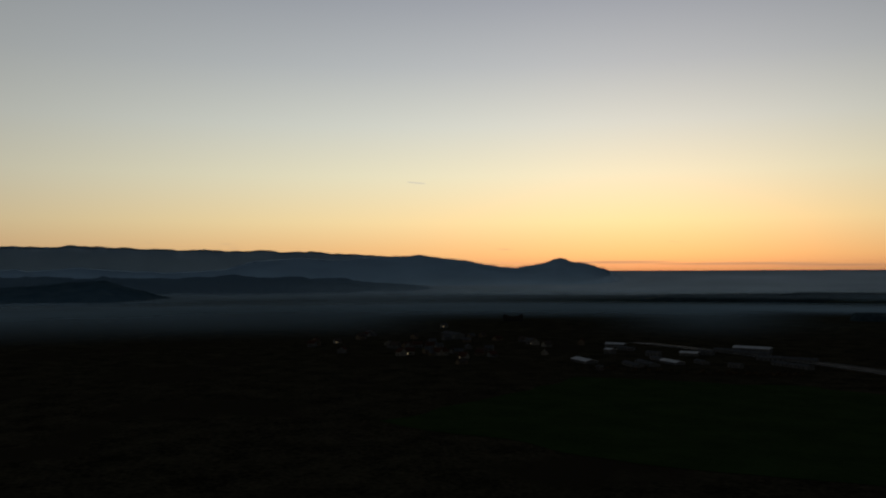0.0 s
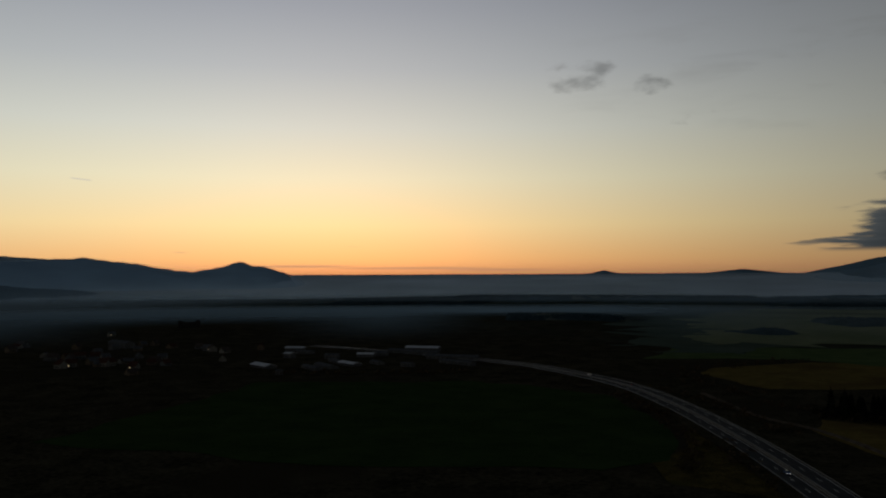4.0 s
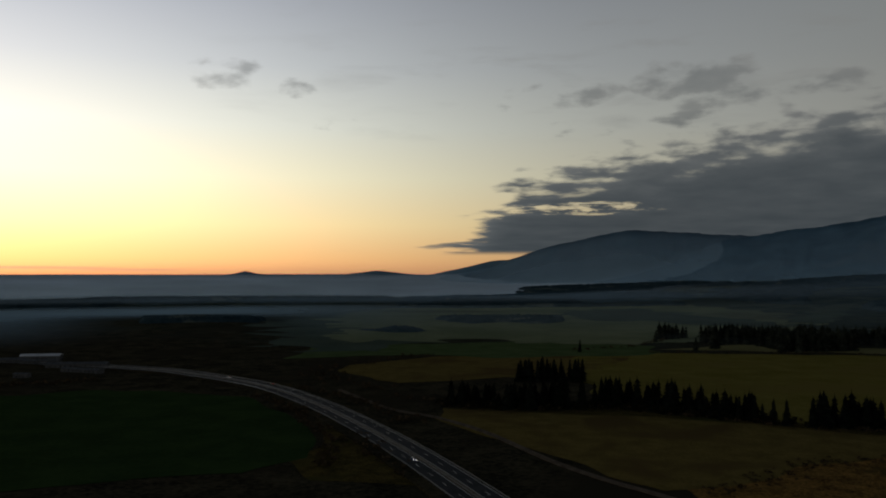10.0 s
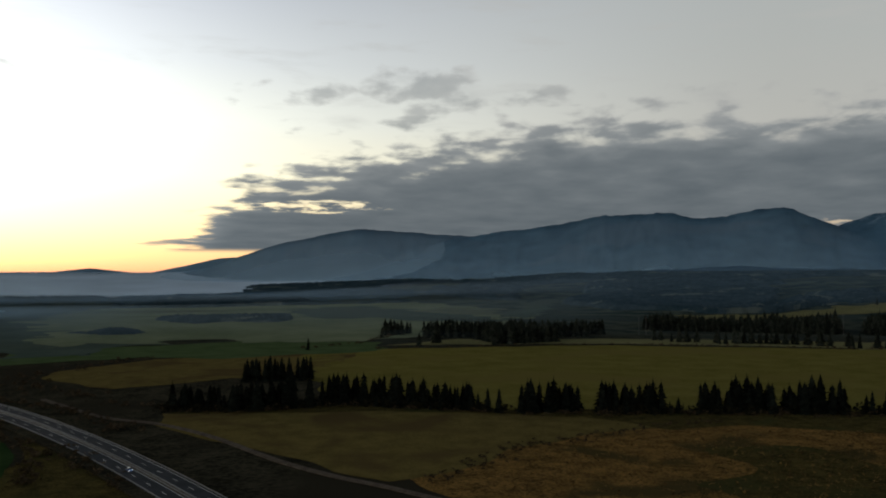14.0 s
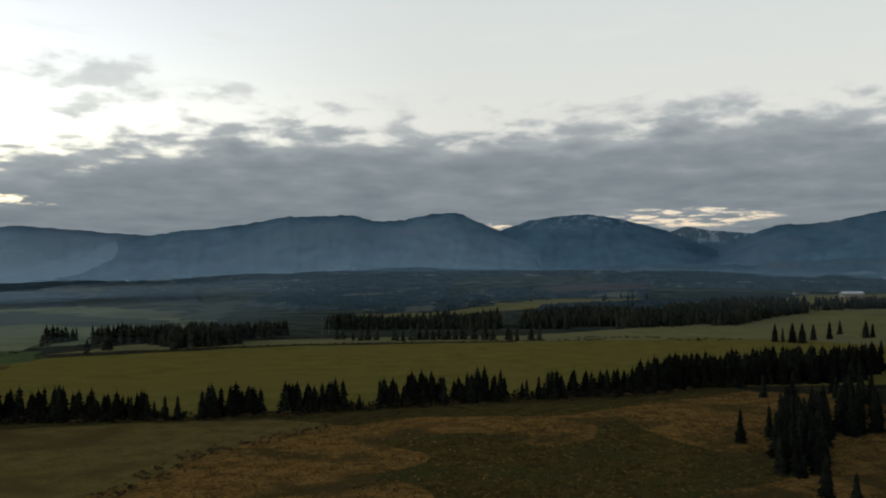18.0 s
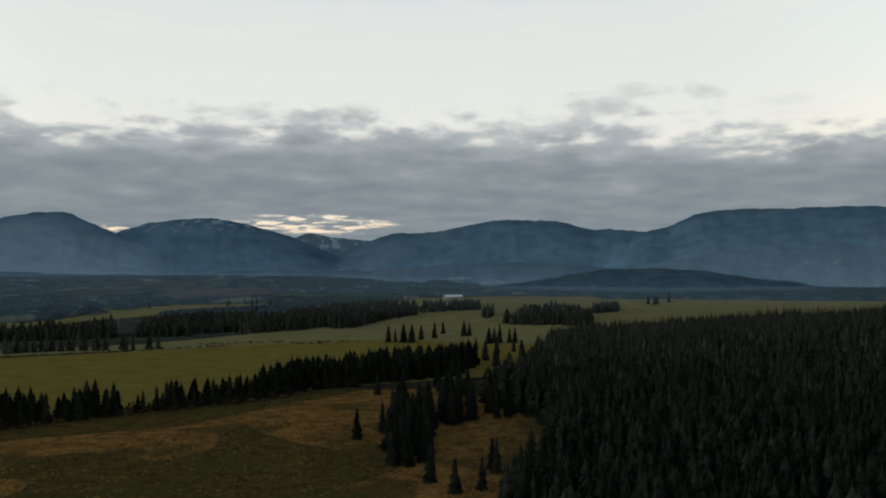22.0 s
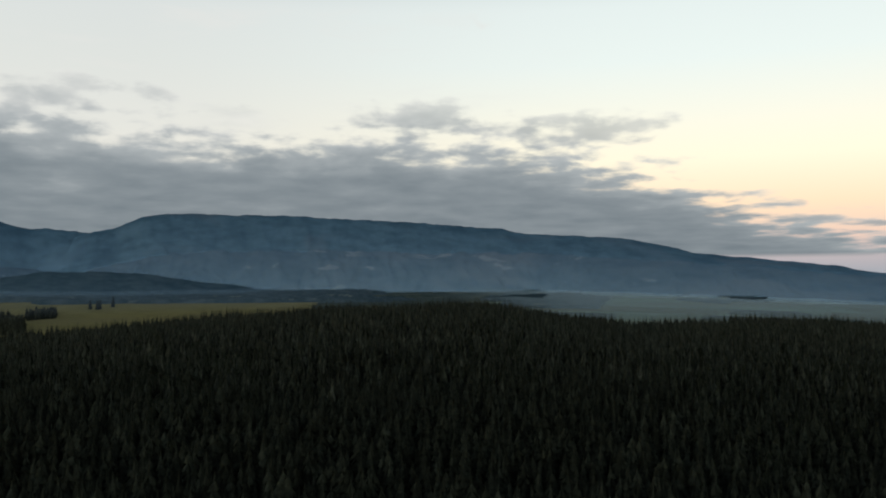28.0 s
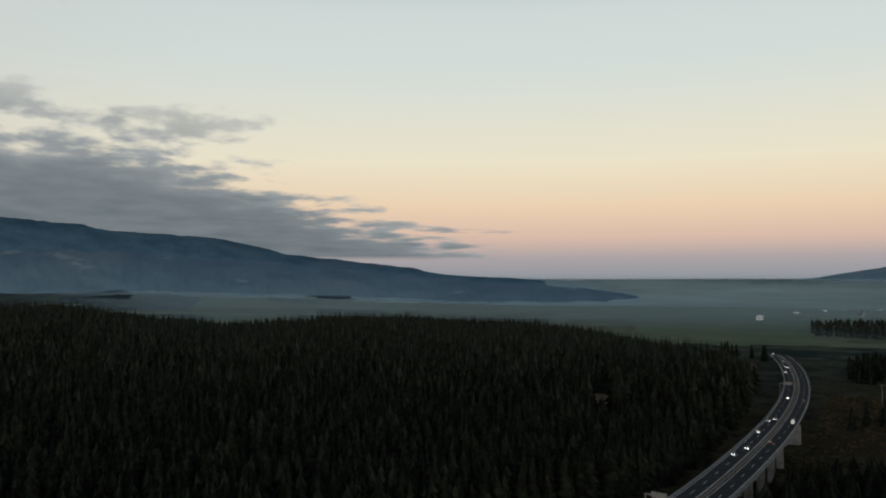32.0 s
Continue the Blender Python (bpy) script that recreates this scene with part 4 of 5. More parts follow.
rim_line = [(789, 846), (786, 823), (790, 813), (800, 810), (811, 803), (821, 779), (819, 761), (838, 759), (848, 757), (859, 754), (862, 746), (872, 743), (868, 732), (877, 733), (881, 721), (892, 718),
            (899, 702), (897, 683), (909, 678), (925, 664), (915, 642), (937, 634), (942, 624)]
rim_line += [(x + rng.uniform(-9, 9), y + rng.uniform(4, 12)) for x, y in rim_line[::2]]
wood("spruce_row", np.array(rim_line, float), 11, 22, FAR_NEEDLES, "line of spruces on the meadow's far edge", 81, tiers=9, arms=7)
wood("spruce_row", np.array([(1820, 1010), (1850, 985), (1862, 960), (1830, 955), (1790, 1000), (1700, 1150), (1880, 930)], float), 15, 24, FAR_NEEDLES, "a few trees on the rim of a pale field", 82, tiers=7, arms=6)
wood("woodland", scatter([(470, 1060), (640, 990), (760, 935), (810, 990), (660, 1070), (520, 1140)], 9, 26, 70), 13, 23, FAR_NEEDLES, "broken belt of spruces before the rising valley side", 26, tiers=5, arms=5)
wood("woodland", scatter([(196, -790), (225, -905), (232, -1010), (150, -1060), (60, -1010), (90, -800), (150, -780)], 9, 27), 8, 15, NEEDLES, "spruces beyond the motorway bend", 27)
wood("woodland", scatter([(462, -1600), (400, -1400), (260, -1330), (150, -1500), (200, -1900)], 14, 29), 12, 20, FAR_NEEDLES, "dark wood before the southern plain", 29)
wood("woodland", scatter([(0, -320), (118, -330), (126, -420), (108, -450), (90, -470), (0, -480)], 7.5, 28), 12, 21, NEEDLES, "spruces beside the viaduct", 28)
for x, y in [(143, -580), (137, -592), (128, -600), (120, -580), (112, -612), (342, -961), (317, -933), (321, -938)] + [tuple(q) for q in scatter([(384, -955), (360, -965), (365, -985), (388, -978)], 8, 33)]:
    spruce(x, y, rng.uniform(12, 19), "spruces beside the motorway")


# ---- motorway ----
def part(name, bm, mat, parent, label=""):
    """One mesh under a thing or a part."""
    me = bpy.data.meshes.new(name)
    bm.to_mesh(me)
    bm.free()
    me.materials.append(mat)
    ob = new(name, me)
    ob.parent = parent
    return tagged(ob, label)


def box(bm, x, y, z, sx, sy, sz, bevel=0.0, turn=0.0):
    """A box with its base's middle at x, y, z."""
    got = bmesh.ops.create_cube(bm, size=1.0, matrix=Matrix.Translation((x, y, z + sz / 2)) @ Matrix.Rotation(turn, 4, "Z") @ Matrix.Diagonal((sx, sy, sz, 1)))
    if bevel:
        edges = list({e for v in got["verts"] for e in v.link_edges})
        bmesh.ops.bevel(bm, geom=edges, offset=bevel, segments=2, affect="EDGES")
    return bm


def rod(bm, x, y, z, r, h, seg=10, r2=None):
    bmesh.ops.create_cone(bm, segments=seg, radius1=r, radius2=r if r2 is None else r2, depth=h, cap_ends=True, matrix=Matrix.Translation((x, y, z + h / 2)))
    return bm


def on_line(i, off):
    """The place off metres to the right of the centre line at its point i, and the road's heading there."""
    i = max(1, min(len(line) - 2, i))
    t = (line[i + 1] - line[i - 1]).normalized()
    q = line[i] + Vector((t.y, -t.x)) * off
    return q.x, q.y, math.atan2(t.y, t.x)


def index_at(y):
    return min(range(len(line)), key=lambda i: abs(line[i].y - y))


V0, V1 = index_at(-250), index_at(-513)
motorway = tagged(new("motorway"), "four-lane asphalt motorway crossing the valley", "road", kind="structure")
ROADTOP = 0.6
for lo, hi in ((-10.2, -1.4), (1.4, 10.2)):
    ribbon("carriageway", lo, hi, ROADTOP, ASPHALT, motorway)
ribbon("central_reserve", -1.4, 1.4, ROADTOP - 0.05, EARTH, motorway)
ribbon("verge", -17, -10.25, lambda p: 0.45 if not -513 < p.y < -250 else -1.0, VALLEY, motorway, thick=1.0, end=V0)
ribbon("verge", 10.25, 17, lambda p: 0.45, VALLEY, motorway, thick=1.0, end=V0)
for off in (-9.6, -1.9, 1.9, 9.6):
    ribbon("edge_line", off - 0.18, off + 0.18, ROADTOP + 0.02, PAINT, motorway, thick=0.015)
for side in (-1, 1):
    bm = bmesh.new()
    for i in range(2, len(line) - 3):
        if i % 2:
            x, y, h = on_line(i, side * 5.75)
            box(bm, x, y, ROADTOP + 0.004, 6, 0.3, 0.015, turn=h)
    part("lane_dashes", bm, PAINT, motorway)["kind"] = "stuff"


def guard_rail(off, lo, hi, mat=STEEL):
    rail = tagged(new("guard_rail"), "grey galvanised steel guard rail along the motorway", "guard rail", "guard rails")
    ribbon("rail", off - 0.08, off + 0.08, ROADTOP + 0.78, mat, rail, thick=0.36, start=lo, end=hi)
    bm = bmesh.new()
    for i in range(lo, hi):
        x, y, h = on_line(i, off)
        for k in (0, 5):
            box(bm, x + k * math.cos(h), y + k * math.sin(h), ROADTOP - 0.4, 0.14, 0.14, 1.1, turn=h)
    part("posts", bm, mat, rail)["kind"] = "stuff"


guard_rail(-0.8, 4, len(line) - 4)
guard_rail(0.8, 4, len(line) - 4)
guard_rail(10.5, 20, len(line) - 10)
guard_rail(-10.5, 20, len(line) - 10)

viaduct = tagged(new("viaduct"), "long concrete motorway viaduct on square piers over a gully", "bridge", kind="structure")
for lo, hi in ((-11.3, -0.5), (0.5, 11.3)):
    ribbon("deck_girder", lo + 1.5, hi - 1.5, ROADTOP - 0.42, CONCRETE, viaduct, thick=2.2, start=V0, end=V1 + 2)
    ribbon("deck_slab", lo, hi, ROADTOP - 0.1, CONCRETE, viaduct, thick=0.32, start=V0, end=V1 + 2)
for off in (-11.1, 11.1):
    ribbon("parapet", off - 0.2, off + 0.2, ROADTOP + 0.5, CONCRETE, viaduct, thick=0.9, start=V0, end=V1 + 2)
for i in range(V0 + 2, V1, 3):
    for off in (-5.8, 5.8):
        x, y, h = on_line(i, off)
        z = ground_at(x, y) - 1
        bm = box(bmesh.new(), x, y, z, 2.6, 3.6, ROADTOP - 2.6 - z - 1.3, 0.2, h)
        pier = part("pier", bm, CONCRETE, viaduct)
        part("pier_cap", box(bmesh.new(), x, y, ROADTOP - 3.9, 2.8, 7.6, 1.3, 0.1, h), CONCRETE, pier)
for i in (V0 - 1, V1 + 2):
    x, y, h = on_line(i, 0)
    part("abutment", box(bmesh.new(), x, y, ground_at(x, y) - 3, 6, 23, ROADTOP - 0.8 - ground_at(x, y) + 3, 0.1, h), CONCRETE, viaduct)

track = [Vector(q) for q in curve_points([(30, 660), (59, 562), (85, 522), (105, 468), (120, 393), (133, 351), (147, 320), (165, 270)], 8)]
dirt = tagged(new("dirt_track"), "pale dirt track with two wheel ruts", "track", kind="structure")
for off in (-1.2, 1.2):
    ribbon("wheel_rut", off - 0.75, off + 0.75, lambda p: ground_at(p.x, p.y) + 0.75, EARTH, dirt, thick=0.5, line=track)


def plain(name, col, rough=0.5, metal=0.0, emit=None, power=0.0):
    m = bpy.data.materials.new(name)
    m.use_nodes = True
    b = m.node_tree.nodes["Principled BSDF"]
    b.inputs["Base Color"].default_value = (*col, 1)
    b.inputs["Roughness"].default_value, b.inputs["Metallic"].default_value = rough, metal
    if emit:
        b.inputs["Emission Color"].default_value = (*emit, 1)
        b.inputs["Emission Strength"].default_value = power
    return m


GLASS = plain("dark_window_glass", (.02, .025, .03), 0.08)
RUBBER = plain("tyre_rubber", (.02, .02, .02), 0.9)
LAMP = plain("lit_headlight", (.9, .9, .85), 0.3, emit=(1, .95, .85), power=9)
TAIL = plain("red_tail_light", (.4, .02, .02), 0.3, emit=(1, .05, .03), power=1.5)
CAR_PAINTS = [plain("white_car_paint", (.75, .75, .74), 0.25), plain("grey_car_paint", (.25, .26, .28), 0.25, 0.3), plain("blue_car_paint", (.05, .10, .25), 0.25), plain("dark_car_paint", (.03, .03, .035), 0.25)]


def car(x, y, heading, paint, van=False, colour="white"):
    """A car that heads along +x before it is turned."""
    ob = tagged(new("van" if van else "car"), f"{colour} {'delivery van' if van else 'hatchback car'} with lit headlights on the motorway", "van" if van else "car", "cars on the motorway")
    ln, w, h = (5.6, 2.0, 2.5) if van else (4.3, 1.8, 1.45)
    bm = bmesh.new()
    prof = [(-ln / 2, .35), (-ln / 2, .95), (ln / 2 - .9, .98), (ln / 2 - .05, .78), (ln / 2, .35)]
    a = [bm.verts.new((px, -w / 2, pz)) for px, pz in prof]
    b = [bm.verts.new((px, w / 2, pz)) for px, pz in prof]
    bm.faces.new(a)
    bm.faces.new(b[::-1])
    for i in range(5):
        bm.faces.new((a[i], b[i], b[(i + 1) % 5], a[(i + 1) % 5]))
    bmesh.ops.recalc_face_normals(bm, faces=bm.faces[:])
    bmesh.ops.bevel(bm, geom=bm.edges[:], offset=0.07, segments=2, affect="EDGES")
    part("body", bm, paint, ob)
    bm = bmesh.new()
    prof = [(-ln / 2 + .1, .95), (-ln / 2 + .4, h), (ln / 2 - (1.2 if van else 2.1), h), (ln / 2 - (.6 if van else 1.2), .96)]
    a = [bm.verts.new((px, -w / 2 + .12 + .12 * (pz > 1), pz)) for px, pz in prof]
    b = [bm.verts.new((px, w / 2 - .12 - .12 * (pz > 1), pz)) for px, pz in prof]
    bm.faces.new(a)
    bm.faces.new(b[::-1])
    for i in range(4):
        bm.faces.new((a[i], b[i], b[(i + 1) % 4], a[(i + 1) % 4]))
    bmesh.ops.recalc_face_normals(bm, faces=bm.faces[:])
    bmesh.ops.bevel(bm, geom=bm.edges[:], offset=0.06, segments=2, affect="EDGES")
    part("cabin", bm, paint if van else GLASS, ob)
    for wx in (-ln / 2 + .85, ln / 2 - .85):
        for wy in (-w / 2 + .08, w / 2 - .08):
            bm = bmesh.new()
            bmesh.ops.create_cone(bm, segments=14, radius1=.33, radius2=.33, depth=.22, cap_ends=True, matrix=Matrix.Translation((wx, wy, .33)) @ Matrix.Rotation(math.pi / 2, 4, "X"))
            wheel = part("wheel", bm, RUBBER, ob)
            bm = bmesh.new()
            bmesh.ops.create_cone(bm, segments=12, radius1=.2, radius2=.18, depth=.26, cap_ends=True, matrix=Matrix.Translation((wx, wy, .33)) @ Matrix.Rotation(math.pi / 2, 4, "X"))
            part("rim", bm, STEEL, wheel)
    for sy in (-1, 1):
        part("headlight", box(bmesh.new(), ln / 2 + .0, sy * (w / 2 - .3), .58, .1, .36, .22, .03), LAMP, ob, "lit white headlight")
        part("tail_light", box(bmesh.new(), -ln / 2, sy * (w / 2 - .25), .7, .08, .25, .2, .02), TAIL, ob, "red tail light")
    ob.matrix_basis = Matrix.Translation((x, y, ROADTOP + 0.01)) @ Matrix.Rotation(heading, 4, "Z")
    return ob


colours = ("white", "grey", "blue", "dark")
# +x side lanes head south, the others north towards the camera
for n, (y, off) in enumerate([(-652, -5.5), (-827, -9), (-864, -5.2), (-888, -9), (-925, -5.4), (-1005, -9), (-531, -9), (-540, -5.2), (-490, -9), (-438, -5.2), (-424, -9), (-466, 5.2), (-535, 9.2), (-641, 9), (400, 5.4), (690, -9), (745, -5.4)]):
    x, yy, h = on_line(index_at(y), off * 0.79)
    car(x, yy, h if off > 0 else h + math.pi, CAR_PAINTS[n % 4], n in (5, 12), colours[n % 4])


def gantry(i, lo, hi):
    """A sign gantry over one carriageway."""
    ob = tagged(new("sign_gantry"), "grey steel sign gantry over the motorway", "gantry", "sign gantries")
    for off in (lo, hi):
        x, y, h = on_line(i, off)
        part("post", box(bmesh.new(), x, y, ROADTOP - 1.2, .45, .45, 7.9, .05, h), STEEL, ob)
    (ax, ay, h), (bx, by, _) = on_line(i, lo), on_line(i, hi)
    part("beam", box(bmesh.new(), (ax + bx) / 2, (ay + by) / 2, ROADTOP + 6.2, .5, abs(hi - lo) + .6, .6, .05, h), STEEL, ob)
    part("sign_panel", box(bmesh.new(), (ax + bx) / 2, (ay + by) / 2, ROADTOP + 5.6, .8, abs(hi - lo) * .55, 2.2, .05, h), CONCRETE, ob, "pale back of a road sign")


gantry(index_at(-301), -11.8, -0.7)
gantry(index_at(-690), -11.8, -0.7)


# ---- buildings ----
WALLS = [material("cream_render", (.13, .12, .10), (.20, .19, .165), 3), material("grey_render", (.07, .07, .07), (.12, .12, .118), 3), material("ochre_render", (.09, .07, .05), (.14, .11, .075), 3)]
ROOFS = [material("red_roof_tiles", (.04, .02, .015), (.07, .034, .025), 1.5), material("brown_roof_tiles", (.04, .032, .028), (.07, .056, .048), 1.5), material("grey_sheet_roof", (.05, .052, .054), (.09, .092, .095), 4)]
DULL_ROOF = material("dull_pale_sheet_roof", (.36, .37, .38), (.50, .51, .52), 5)
WHITE_ROOF = material("white_sheet_roof", (.5, .52, .53), (.68, .69, .7), 5)
LIT = plain("lit_window", (.6, .5, .3), 0.4, emit=(1, .75, .4), power=1.6)


def gable(bm, w, l, z, rise, over):
    """A pitched roof with thickness over a w by l plan, its ridge along y."""
    th = 0.28
    for sx in (-1, 1):
        pts = [(0, z + rise), (sx * (w / 2 + over), z - over * rise / (w / 2))]
        vs = []
        for dz in (0, th):
            for yy in (-l / 2 - over, l / 2 + over):
                for px, pz in pts:
                    vs.append(bm.verts.new((px, yy, pz + dz)))
        for q in ((0, 1, 3, 2), (4, 6, 7, 5), (0, 4, 5, 1), (2, 3, 7, 6), (0, 2, 6, 4), (1, 5, 7, 3)):
            bm.faces.new([vs[i] for i in q])
    bmesh.ops.recalc_face_normals(bm, faces=bm.faces[:])
    return bm


def walls(bm, w, l, h, rise, base=-2.0):
    a = []
    for yy in (-l / 2, l / 2):
        a.append([bm.verts.new((px, yy, pz)) for px, pz in ((-w / 2, base), (w / 2, base), (w / 2, h), (0, h + rise), (-w / 2, h))])
    bm.faces.new(a[0][::-1])
    bm.faces.new(a[1])
    for i in range(5):
        bm.faces.new((a[0][i], a[0][(i + 1) % 5], a[1][(i + 1) % 5], a[1][i]))
    bmesh.ops.recalc_face_normals(bm, faces=bm.faces[:])
    return bm


pane = box(bmesh.new(), 0, 0, 0, .12, 1.1, 1.4)
PANE = bpy.data.meshes.new("window")
pane.to_mesh(PANE)
PANE.materials.append(GLASS)
PANE_LIT = PANE.copy()
PANE_LIT.materials.clear()
PANE_LIT.materials.append(LIT)


def house(name, x, y, turn, w, l, h, rise, wall, roof, label, category, group, windows=3, storeys=1, chimney=True, lit=-1):
    ob = tagged(new(name), label, category, group)
    part("wall", walls(bmesh.new(), w, l, h, rise), wall, ob)
    top = part("roof", gable(bmesh.new(), w, l, h, rise, .5), roof, ob)
    if chimney:
        part("chimney", box(bmesh.new(), w * .16, l * .2, h + rise * .5, .8, .8, rise * .5 + 1.0, .05), ROOFS[0], top)
    part("door", box(bmesh.new(), w / 2 + .03, -l * .42, -.1, .12, 1.1, 2.1, .02), ROOFS[1], ob)
    k = 0
    for sx in (-1, 1):
        for st in range(storeys):
            for i in range(windows):
                wd = new("window", PANE_LIT if k == lit else PANE)
                wd.parent = ob
                wd.matrix_basis = Matrix.Translation((sx * (w / 2 + .03), l * ((i + 1) / (windows + 1) - .5), 1.0 + 2.8 * st))
                k += 1
    ob.matrix_basis = Matrix.Translation((x, y, ground_at(x, y))) @ Matrix.Rotation(turn, 4, "Z")
    return ob


hr = random.Random(77)
TOWN = [(-575, 715), (-633, 831), (-473, 669), (-453, 799), (-621, 786), (-569, 740), (-590, 788), (-549, 737), (-623, 768), (-576, 701), (-559, 805), (-516, 769), (-745, 777), (-651, 687)]
for k in range(34):
    TOWN.append((hr.uniform(-800, -470), 0))
    TOWN[-1] = (TOWN[-1][0], 690 + (-470 - TOWN[-1][0]) * hr.uniform(-.1, .5) + hr.uniform(0, 240))
for n, (x, y) in enumerate(TOWN):
    k = n % 3
    house("house", x, y, hr.uniform(0, 3.14), hr.uniform(7, 9.5), hr.uniform(8, 12), hr.choice((3.0, 4.4)), hr.uniform(2.6, 4), WALLS[k], ROOFS[(n * 7 // 3) % 3],
          f"small {('cream', 'grey', 'ochre')[k]} village house with a pitched roof", "house", "houses of the village", 3, 1, True, 2 if n % 6 == 0 else -1)
house("village_hall", -664, 919, 1.1, 13, 46, 6, 2.5, WALLS[1], ROOFS[2], "long grey hall with a sheet roof in the village", "hall", "", 8, 1, False)

HALLS = [(-381, 751, 0.75, 17, 44, 6, 1), (-340, 701, 0.3, 9, 9, 8, 0), (-428, 927, 1.5, 14, 32, 8, 1), (-399, 892, 1.2, 12, 28, 7, 0), (-396, 843, 1.0, 12, 14, 12, 1), (-320, 764, 0.6, 14, 52, 6, 0), (-325, 807, 0.6, 12, 40, 6, 0),
         (-327, 746, 0.6, 12, 48, 6, 0), (-348, 848, 1.4, 14, 20, 9, 0), (-317, 871, 1.45, 14, 26, 8, 1), (-306, 890, 1.45, 14, 22, 8, 0), (-292, 920, 1.35, 16, 40, 9, 0), (-275, 954, 1.35, 18, 56, 10, 1), (-262, 908, 1.35, 14, 50, 8, 0), (-217, 869, 1.3, 16, 80, 8, 0),
         (-201, 822, 0.86, 12, 60, 7, 0), (-243, 788, 1.12, 9, 18, 8, 0), (-280, 802, 0.6, 10, 26, 7, 0), (-304, 787, 0.73, 14, 40, 6, 1)]
for n, (x, y, t, w, l, h, wh) in enumerate(HALLS):
    house("factory_hall", x, y, t + 0.2, w * .75, l * .72, h * .45, w * .1, WALLS[1], DULL_ROOF if wh else ROOFS[2], f"{'white' if wh else 'grey'}-roofed factory hall in a works yard", "hall", "halls of the works", max(3, int(l / 7)), 1, False)
drape("yard", [(-400, 740), (-300, 700), (-190, 790), (-180, 900), (-280, 980), (-420, 950)], VALLEY, 0.4, "dark tarred works yard among halls")
house("barn", *polar(76.1, 2300), 0.9, 18, 58, 9, 4, WALLS[0], WHITE_ROOF, "long white barn with a pale roof on the far pasture", "barn", "barns", 7, 1, False)
house("barn", *polar(73.2, 2330), 0.9, 14, 40, 6, 3, WALLS[1], ROOFS[2], "low grey barn on the far pasture", "barn", "barns", 5, 1, False)
house("roadhouse", 650, -1880, 0.25, 14, 24, 9, 2, WHITE_ROOF, WHITE_ROOF, "white flat-topped roadside house on the plain", "house", "", 5, 2, False)
drape("clearing", [polar(a, d) for a, d in ((150.3, 646), (151.4, 645), (151.4, 684), (150.3, 685))], material("pale_cut_grass", (.17, .12, .065), (.24, .175, .10), 4), 0.5, "pale bare clearing in the forest", gap=12, ragged=6, step_m=5)
drape("slope", [(118, -440), (142, -470), (150, -520), (165, -590), (185, -690), (150, -720), (100, -640), (85, -520)], VALLEY, 0.4, "brown grassy slope under the viaduct", gap=16)
for n in range(26):
    a, d = hr.uniform(163, 171), hr.uniform(2150, 2700)
    x, y = polar(a, d)
    house("house", x, y, hr.uniform(0, 3), 10, 14, 5, 3, WALLS[n % 3], ROOFS[(n + 1) % 3] if n % 4 else WHITE_ROOF, "far village house with a pale wall on the plain", "house", "houses of the far village", 2, 1, False)

# castle ruin on its hill
castle = tagged(new("castle_ruin"), "black roofless castle ruin on a wooded hill", "castle")
cx, cy = polar(-31.7, 1385)
STONE = material("dark_rubble_stone", (.018, .018, .018), (.04, .038, .036), 1.5, bump=0.1)
def toothed(w, d, h, n):
    bm = box(bmesh.new(), 0, 0, -4, w, d, h + 4)
    for i in range(n):
        box(bm, -w / 2 + w * (i + .5) / n, 0, h, w / n * .55, d, hr.uniform(.6, 1.6))
    return bm
for nm, ox, oy, bm in (("curtain_wall", 0, -8, toothed(26, 1.6, 6, 9)), ("curtain_wall", 0, 8, toothed(26, 1.6, 5, 9)), ("tower", -13, 0, toothed(7, 16, 8.5, 3)), ("tower", 13, 0, toothed(7, 15, 9, 3))):
    ob = part(nm, bm, STONE, castle)
    ob.matrix_basis = Matrix.Translation((ox, oy, 0))
castle.matrix_basis = Matrix.Translation((cx, cy, ground_at(cx, cy) + 1.5)) @ Matrix.Rotation(radians(31.7), 4, "Z")

# masts and pylons
WOODPOLE = material("grey_pole_wood", (.09, .085, .075), (.16, .15, .13), 1)
for x, y, h in ((838, 930, 26), (830, 936, 26), (1092, 792, 30), (1660, 599, 28), (368, -905, 24), (143, -664, 17), (137, -668, 17)):
    pole = tagged(new("power_pole"), "pale grey power pole with a cross-arm", "pole", "power poles")
    part("pole", rod(bmesh.new(), 0, 0, -1, .28, h + 1, 8, .18), WOODPOLE, pole)
    part("cross_arm", box(bmesh.new(), 0, 0, h - 1.5, 5, .35, .4, .04), WOODPOLE, pole)
    for k in (-2, 0, 2):
        part("insulator", rod(bmesh.new(), k, 0, h - 1.1, .14, .6, 6), GLASS, pole)
    pole.matrix_basis = Matrix.Translation((x, y, ground_at(x, y))) @ Matrix.Rotation(hr.uniform(0, 3), 4, "Z")


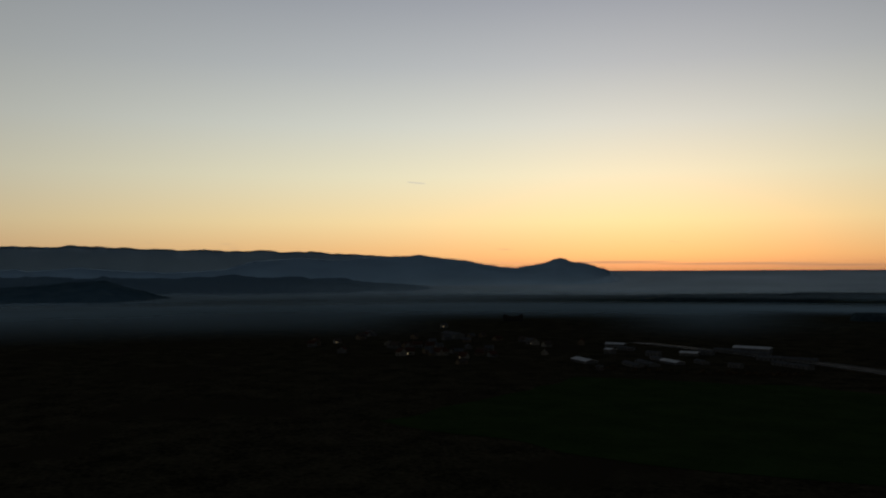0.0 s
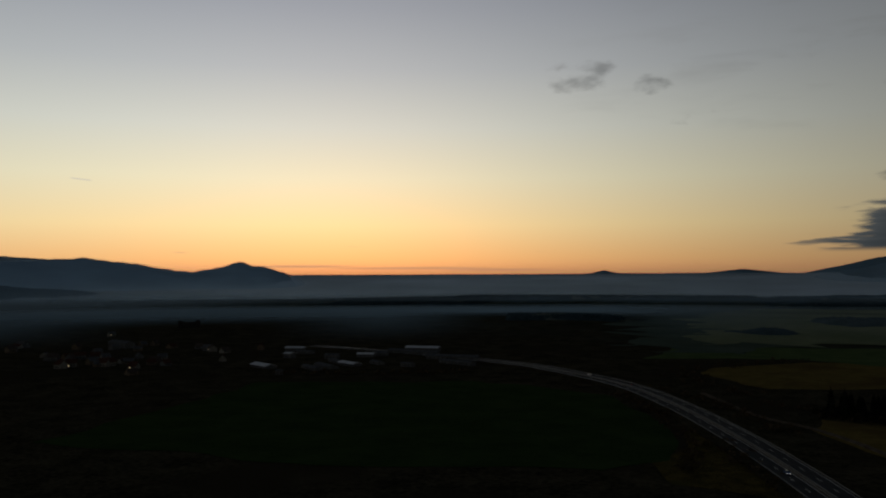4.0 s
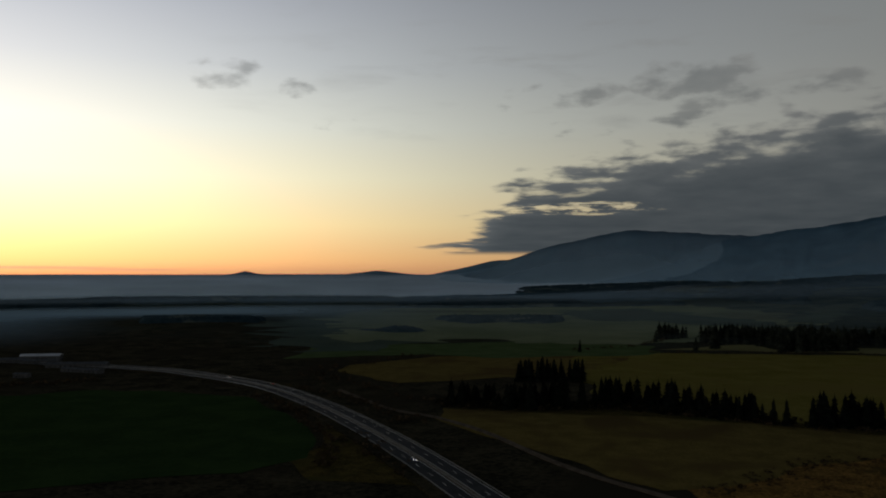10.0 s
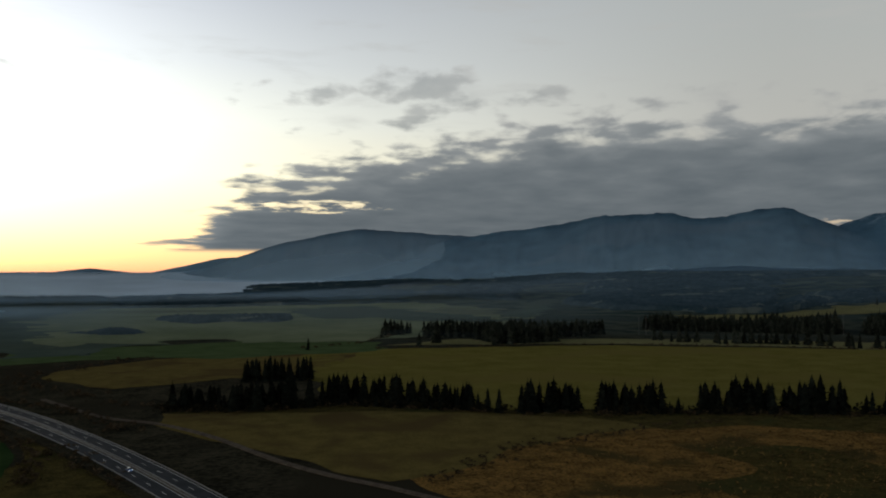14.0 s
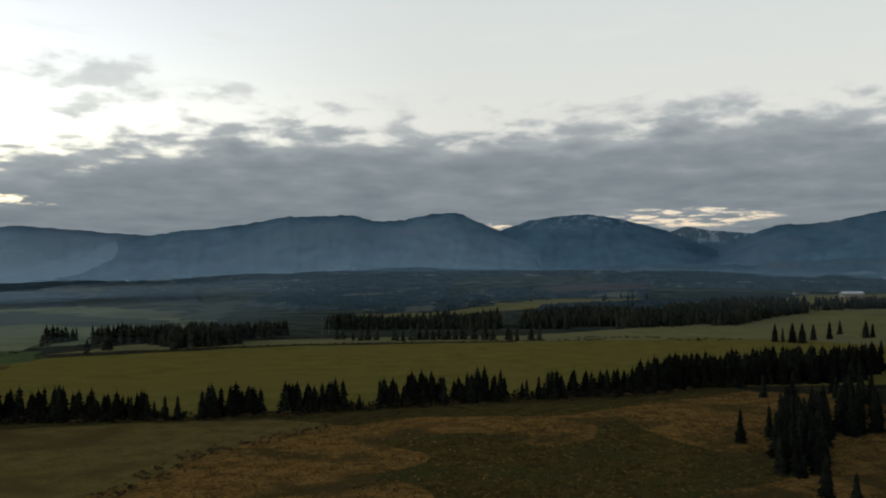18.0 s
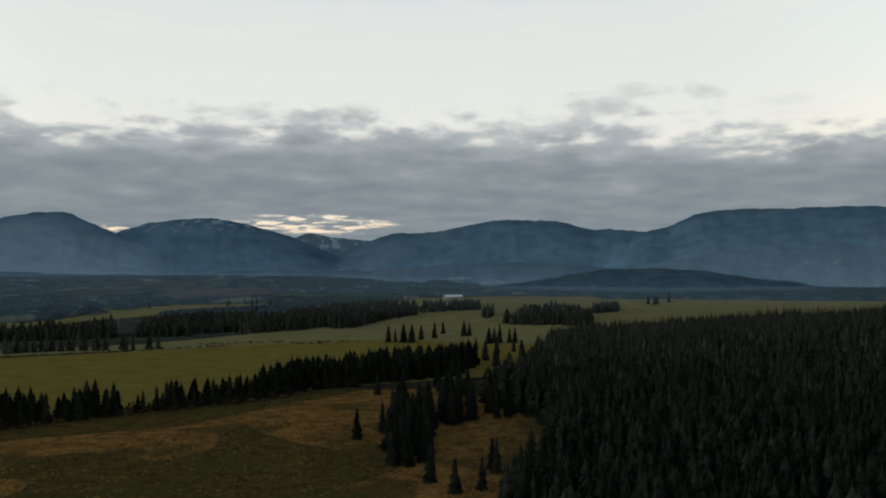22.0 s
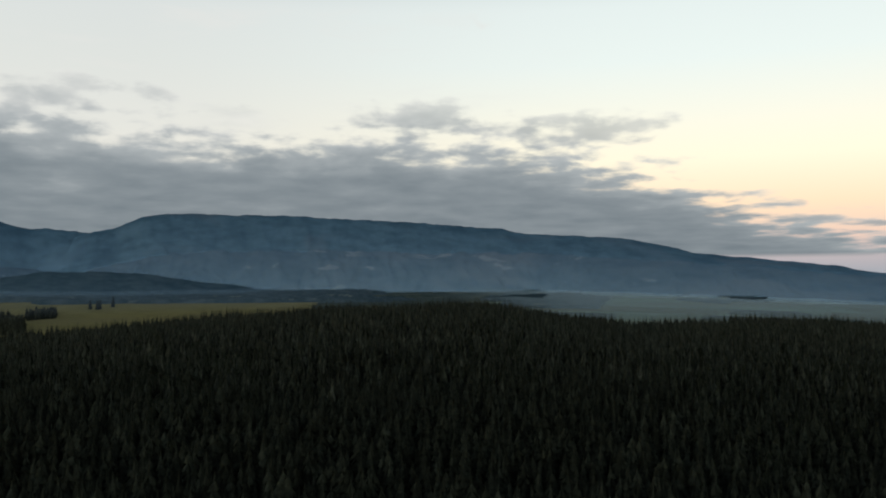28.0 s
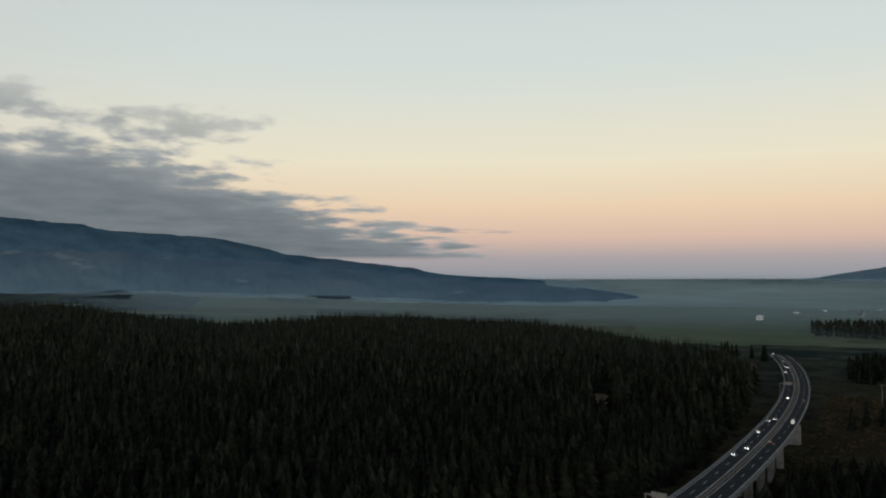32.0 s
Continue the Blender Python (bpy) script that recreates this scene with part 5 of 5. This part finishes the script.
# ---- scrub and tussocks ----
def bushes(name, spots, lo, hi, mat, label, seed, twigs=26, squat=0.6):
    """Small bushes of many loose leaf clumps, joined into one growth."""
    g = np.random.default_rng(seed)
    kinds = []
    for _ in range(6):
        a, e, r = g.uniform(0, 6.28, twigs), g.uniform(.05, 1.4, twigs), g.uniform(.55, 1, twigs)
        c = np.stack([np.cos(a) * np.cos(e) * r, np.sin(a) * np.cos(e) * r, np.sin(e) * r * squat * 2 * .6], -1)
        kinds.append((c[:, None, :] + g.normal(0, .22, (twigs, 3, 3)) * [1, 1, .8]).reshape(-1, 3))
    zs = height(spots[:, 0], spots[:, 1])
    vs = []
    for i, (x, y) in enumerate(spots):
        s = g.uniform(lo, hi)
        vs.append(kinds[i % 6] * [s, s * g.uniform(.7, 1.2), s] + [x, y, zs[i] + .3])
    v = np.concatenate(vs)
    me = bpy.data.meshes.new(name)
    me.vertices.add(len(v))
    me.vertices.foreach_set("co", v.ravel())
    me.loops.add(len(v))
    me.loops.foreach_set("vertex_index", np.arange(len(v)))
    me.polygons.add(len(v) // 3)
    me.polygons.foreach_set("loop_start", np.arange(0, len(v), 3))
    me.update(calc_edges=True)
    me.materials.append(mat)
    return tagged(new(name, me), label, "shrubs", kind="stuff")


def belt(points, gap, wide, seed):
    g = np.random.default_rng(seed)
    pts = np.array([tuple(p) for p in curve_points(points, gap)])
    return pts + g.normal(0, wide, pts.shape)


bushes("scrub", np.concatenate([belt([(-24, 669), (20, 590), (45, 500)], 3, 5, 1) + [22, 8], belt([(61, 656), (26, 732), (24, 816), (141, 931)], 4, 9, 2), belt([(70, 624), (100, 585), (170, 545)], 4, 5, 3),
                                belt([(-30, 640), (-2, 560), (14, 480), (14, 430), (10, 400)], 3, 4, 4), belt([(49, 380), (35, 447), (20, 470)], 3, 6, 5)]), 1.5, 4.2, SCRUB, "dark leafless scrub beside the motorway", 6)
bushes("hedge", np.concatenate([belt([(1013, 604), (1043, 576), (1077, 526), (1062, 466), (1091, 453), (1125, 428)], 4, 7, 7), belt([(407, 917), (682, 825), (897, 641), (1000, 560)], 5, 3, 8), belt([(330, 960), (420, 1005), (500, 1090)], 6, 4, 9)]), 1.5, 4.0, SCRUB, "brown hedge and scrub along field edges", 10)
bushes("scrub", np.concatenate([belt([(168, 323), (201, 340), (245, 364), (294, 367), (353, 374), (393, 367)], 1.1, 5, 11), belt([(302, 454), (347, 425), (417, 384), (468, 345), (573, 280), (640, 240)], 3, 4, 12)]), 0.6, 1.9, SCRUB, "low bare bushes along a ditch", 13)
tufts = scatter([(175, 300), (245, 352), (353, 366), (468, 285), (539, 268), (640, 235), (655, 165), (560, 85), (420, 55), (330, 55), (262, 120), (200, 220)], 4.6, 14)
bushes("tussocks", tufts, 0.7, 1.9, TUFT, "dry orange grass tussocks on the heath", 15, twigs=9, squat=0.5)
bushes("scrub", scatter([(100, -470), (150, -490), (160, -560), (190, -690), (150, -700), (110, -640)], 7, 16), 1.2, 3.0, SCRUB, "bare scrub on the gully's side", 17)
bushes("scrub", scatter([(-360, 690), (-180, 740), (-170, 770), (-250, 735), (-350, 715)], 9, 18), 2, 5, SCRUB, "dark bushes along the works yard", 19)
DWARF = material("dwarf_shrub_leaves", (.010, .011, .005), (.040, .036, .014), 1.2, spread=0.4)
bushes("dwarf_shrubs", scatter([(200, 225), (290, 285), (350, 300), (470, 262), (520, 200), (480, 130), (390, 110), (320, 95), (240, 140)], 5.5, 51, 26), 0.7, 2.0, DWARF, "dark low shrubs spread over the boggy heath", 52, twigs=10, squat=0.5)
bushes("scrub", np.concatenate([belt([(100, 566), (143, 541), (213, 532), (241, 503), (291, 457), (347, 420), (417, 383), (453, 364), (573, 282), (626, 279)], 3.2, 6, 53)]), 1.5, 4.5, SCRUB, "bare brown bushes under a row of spruces", 54, twigs=14)
# near-black bushes added so the row's gaps close into one dark base
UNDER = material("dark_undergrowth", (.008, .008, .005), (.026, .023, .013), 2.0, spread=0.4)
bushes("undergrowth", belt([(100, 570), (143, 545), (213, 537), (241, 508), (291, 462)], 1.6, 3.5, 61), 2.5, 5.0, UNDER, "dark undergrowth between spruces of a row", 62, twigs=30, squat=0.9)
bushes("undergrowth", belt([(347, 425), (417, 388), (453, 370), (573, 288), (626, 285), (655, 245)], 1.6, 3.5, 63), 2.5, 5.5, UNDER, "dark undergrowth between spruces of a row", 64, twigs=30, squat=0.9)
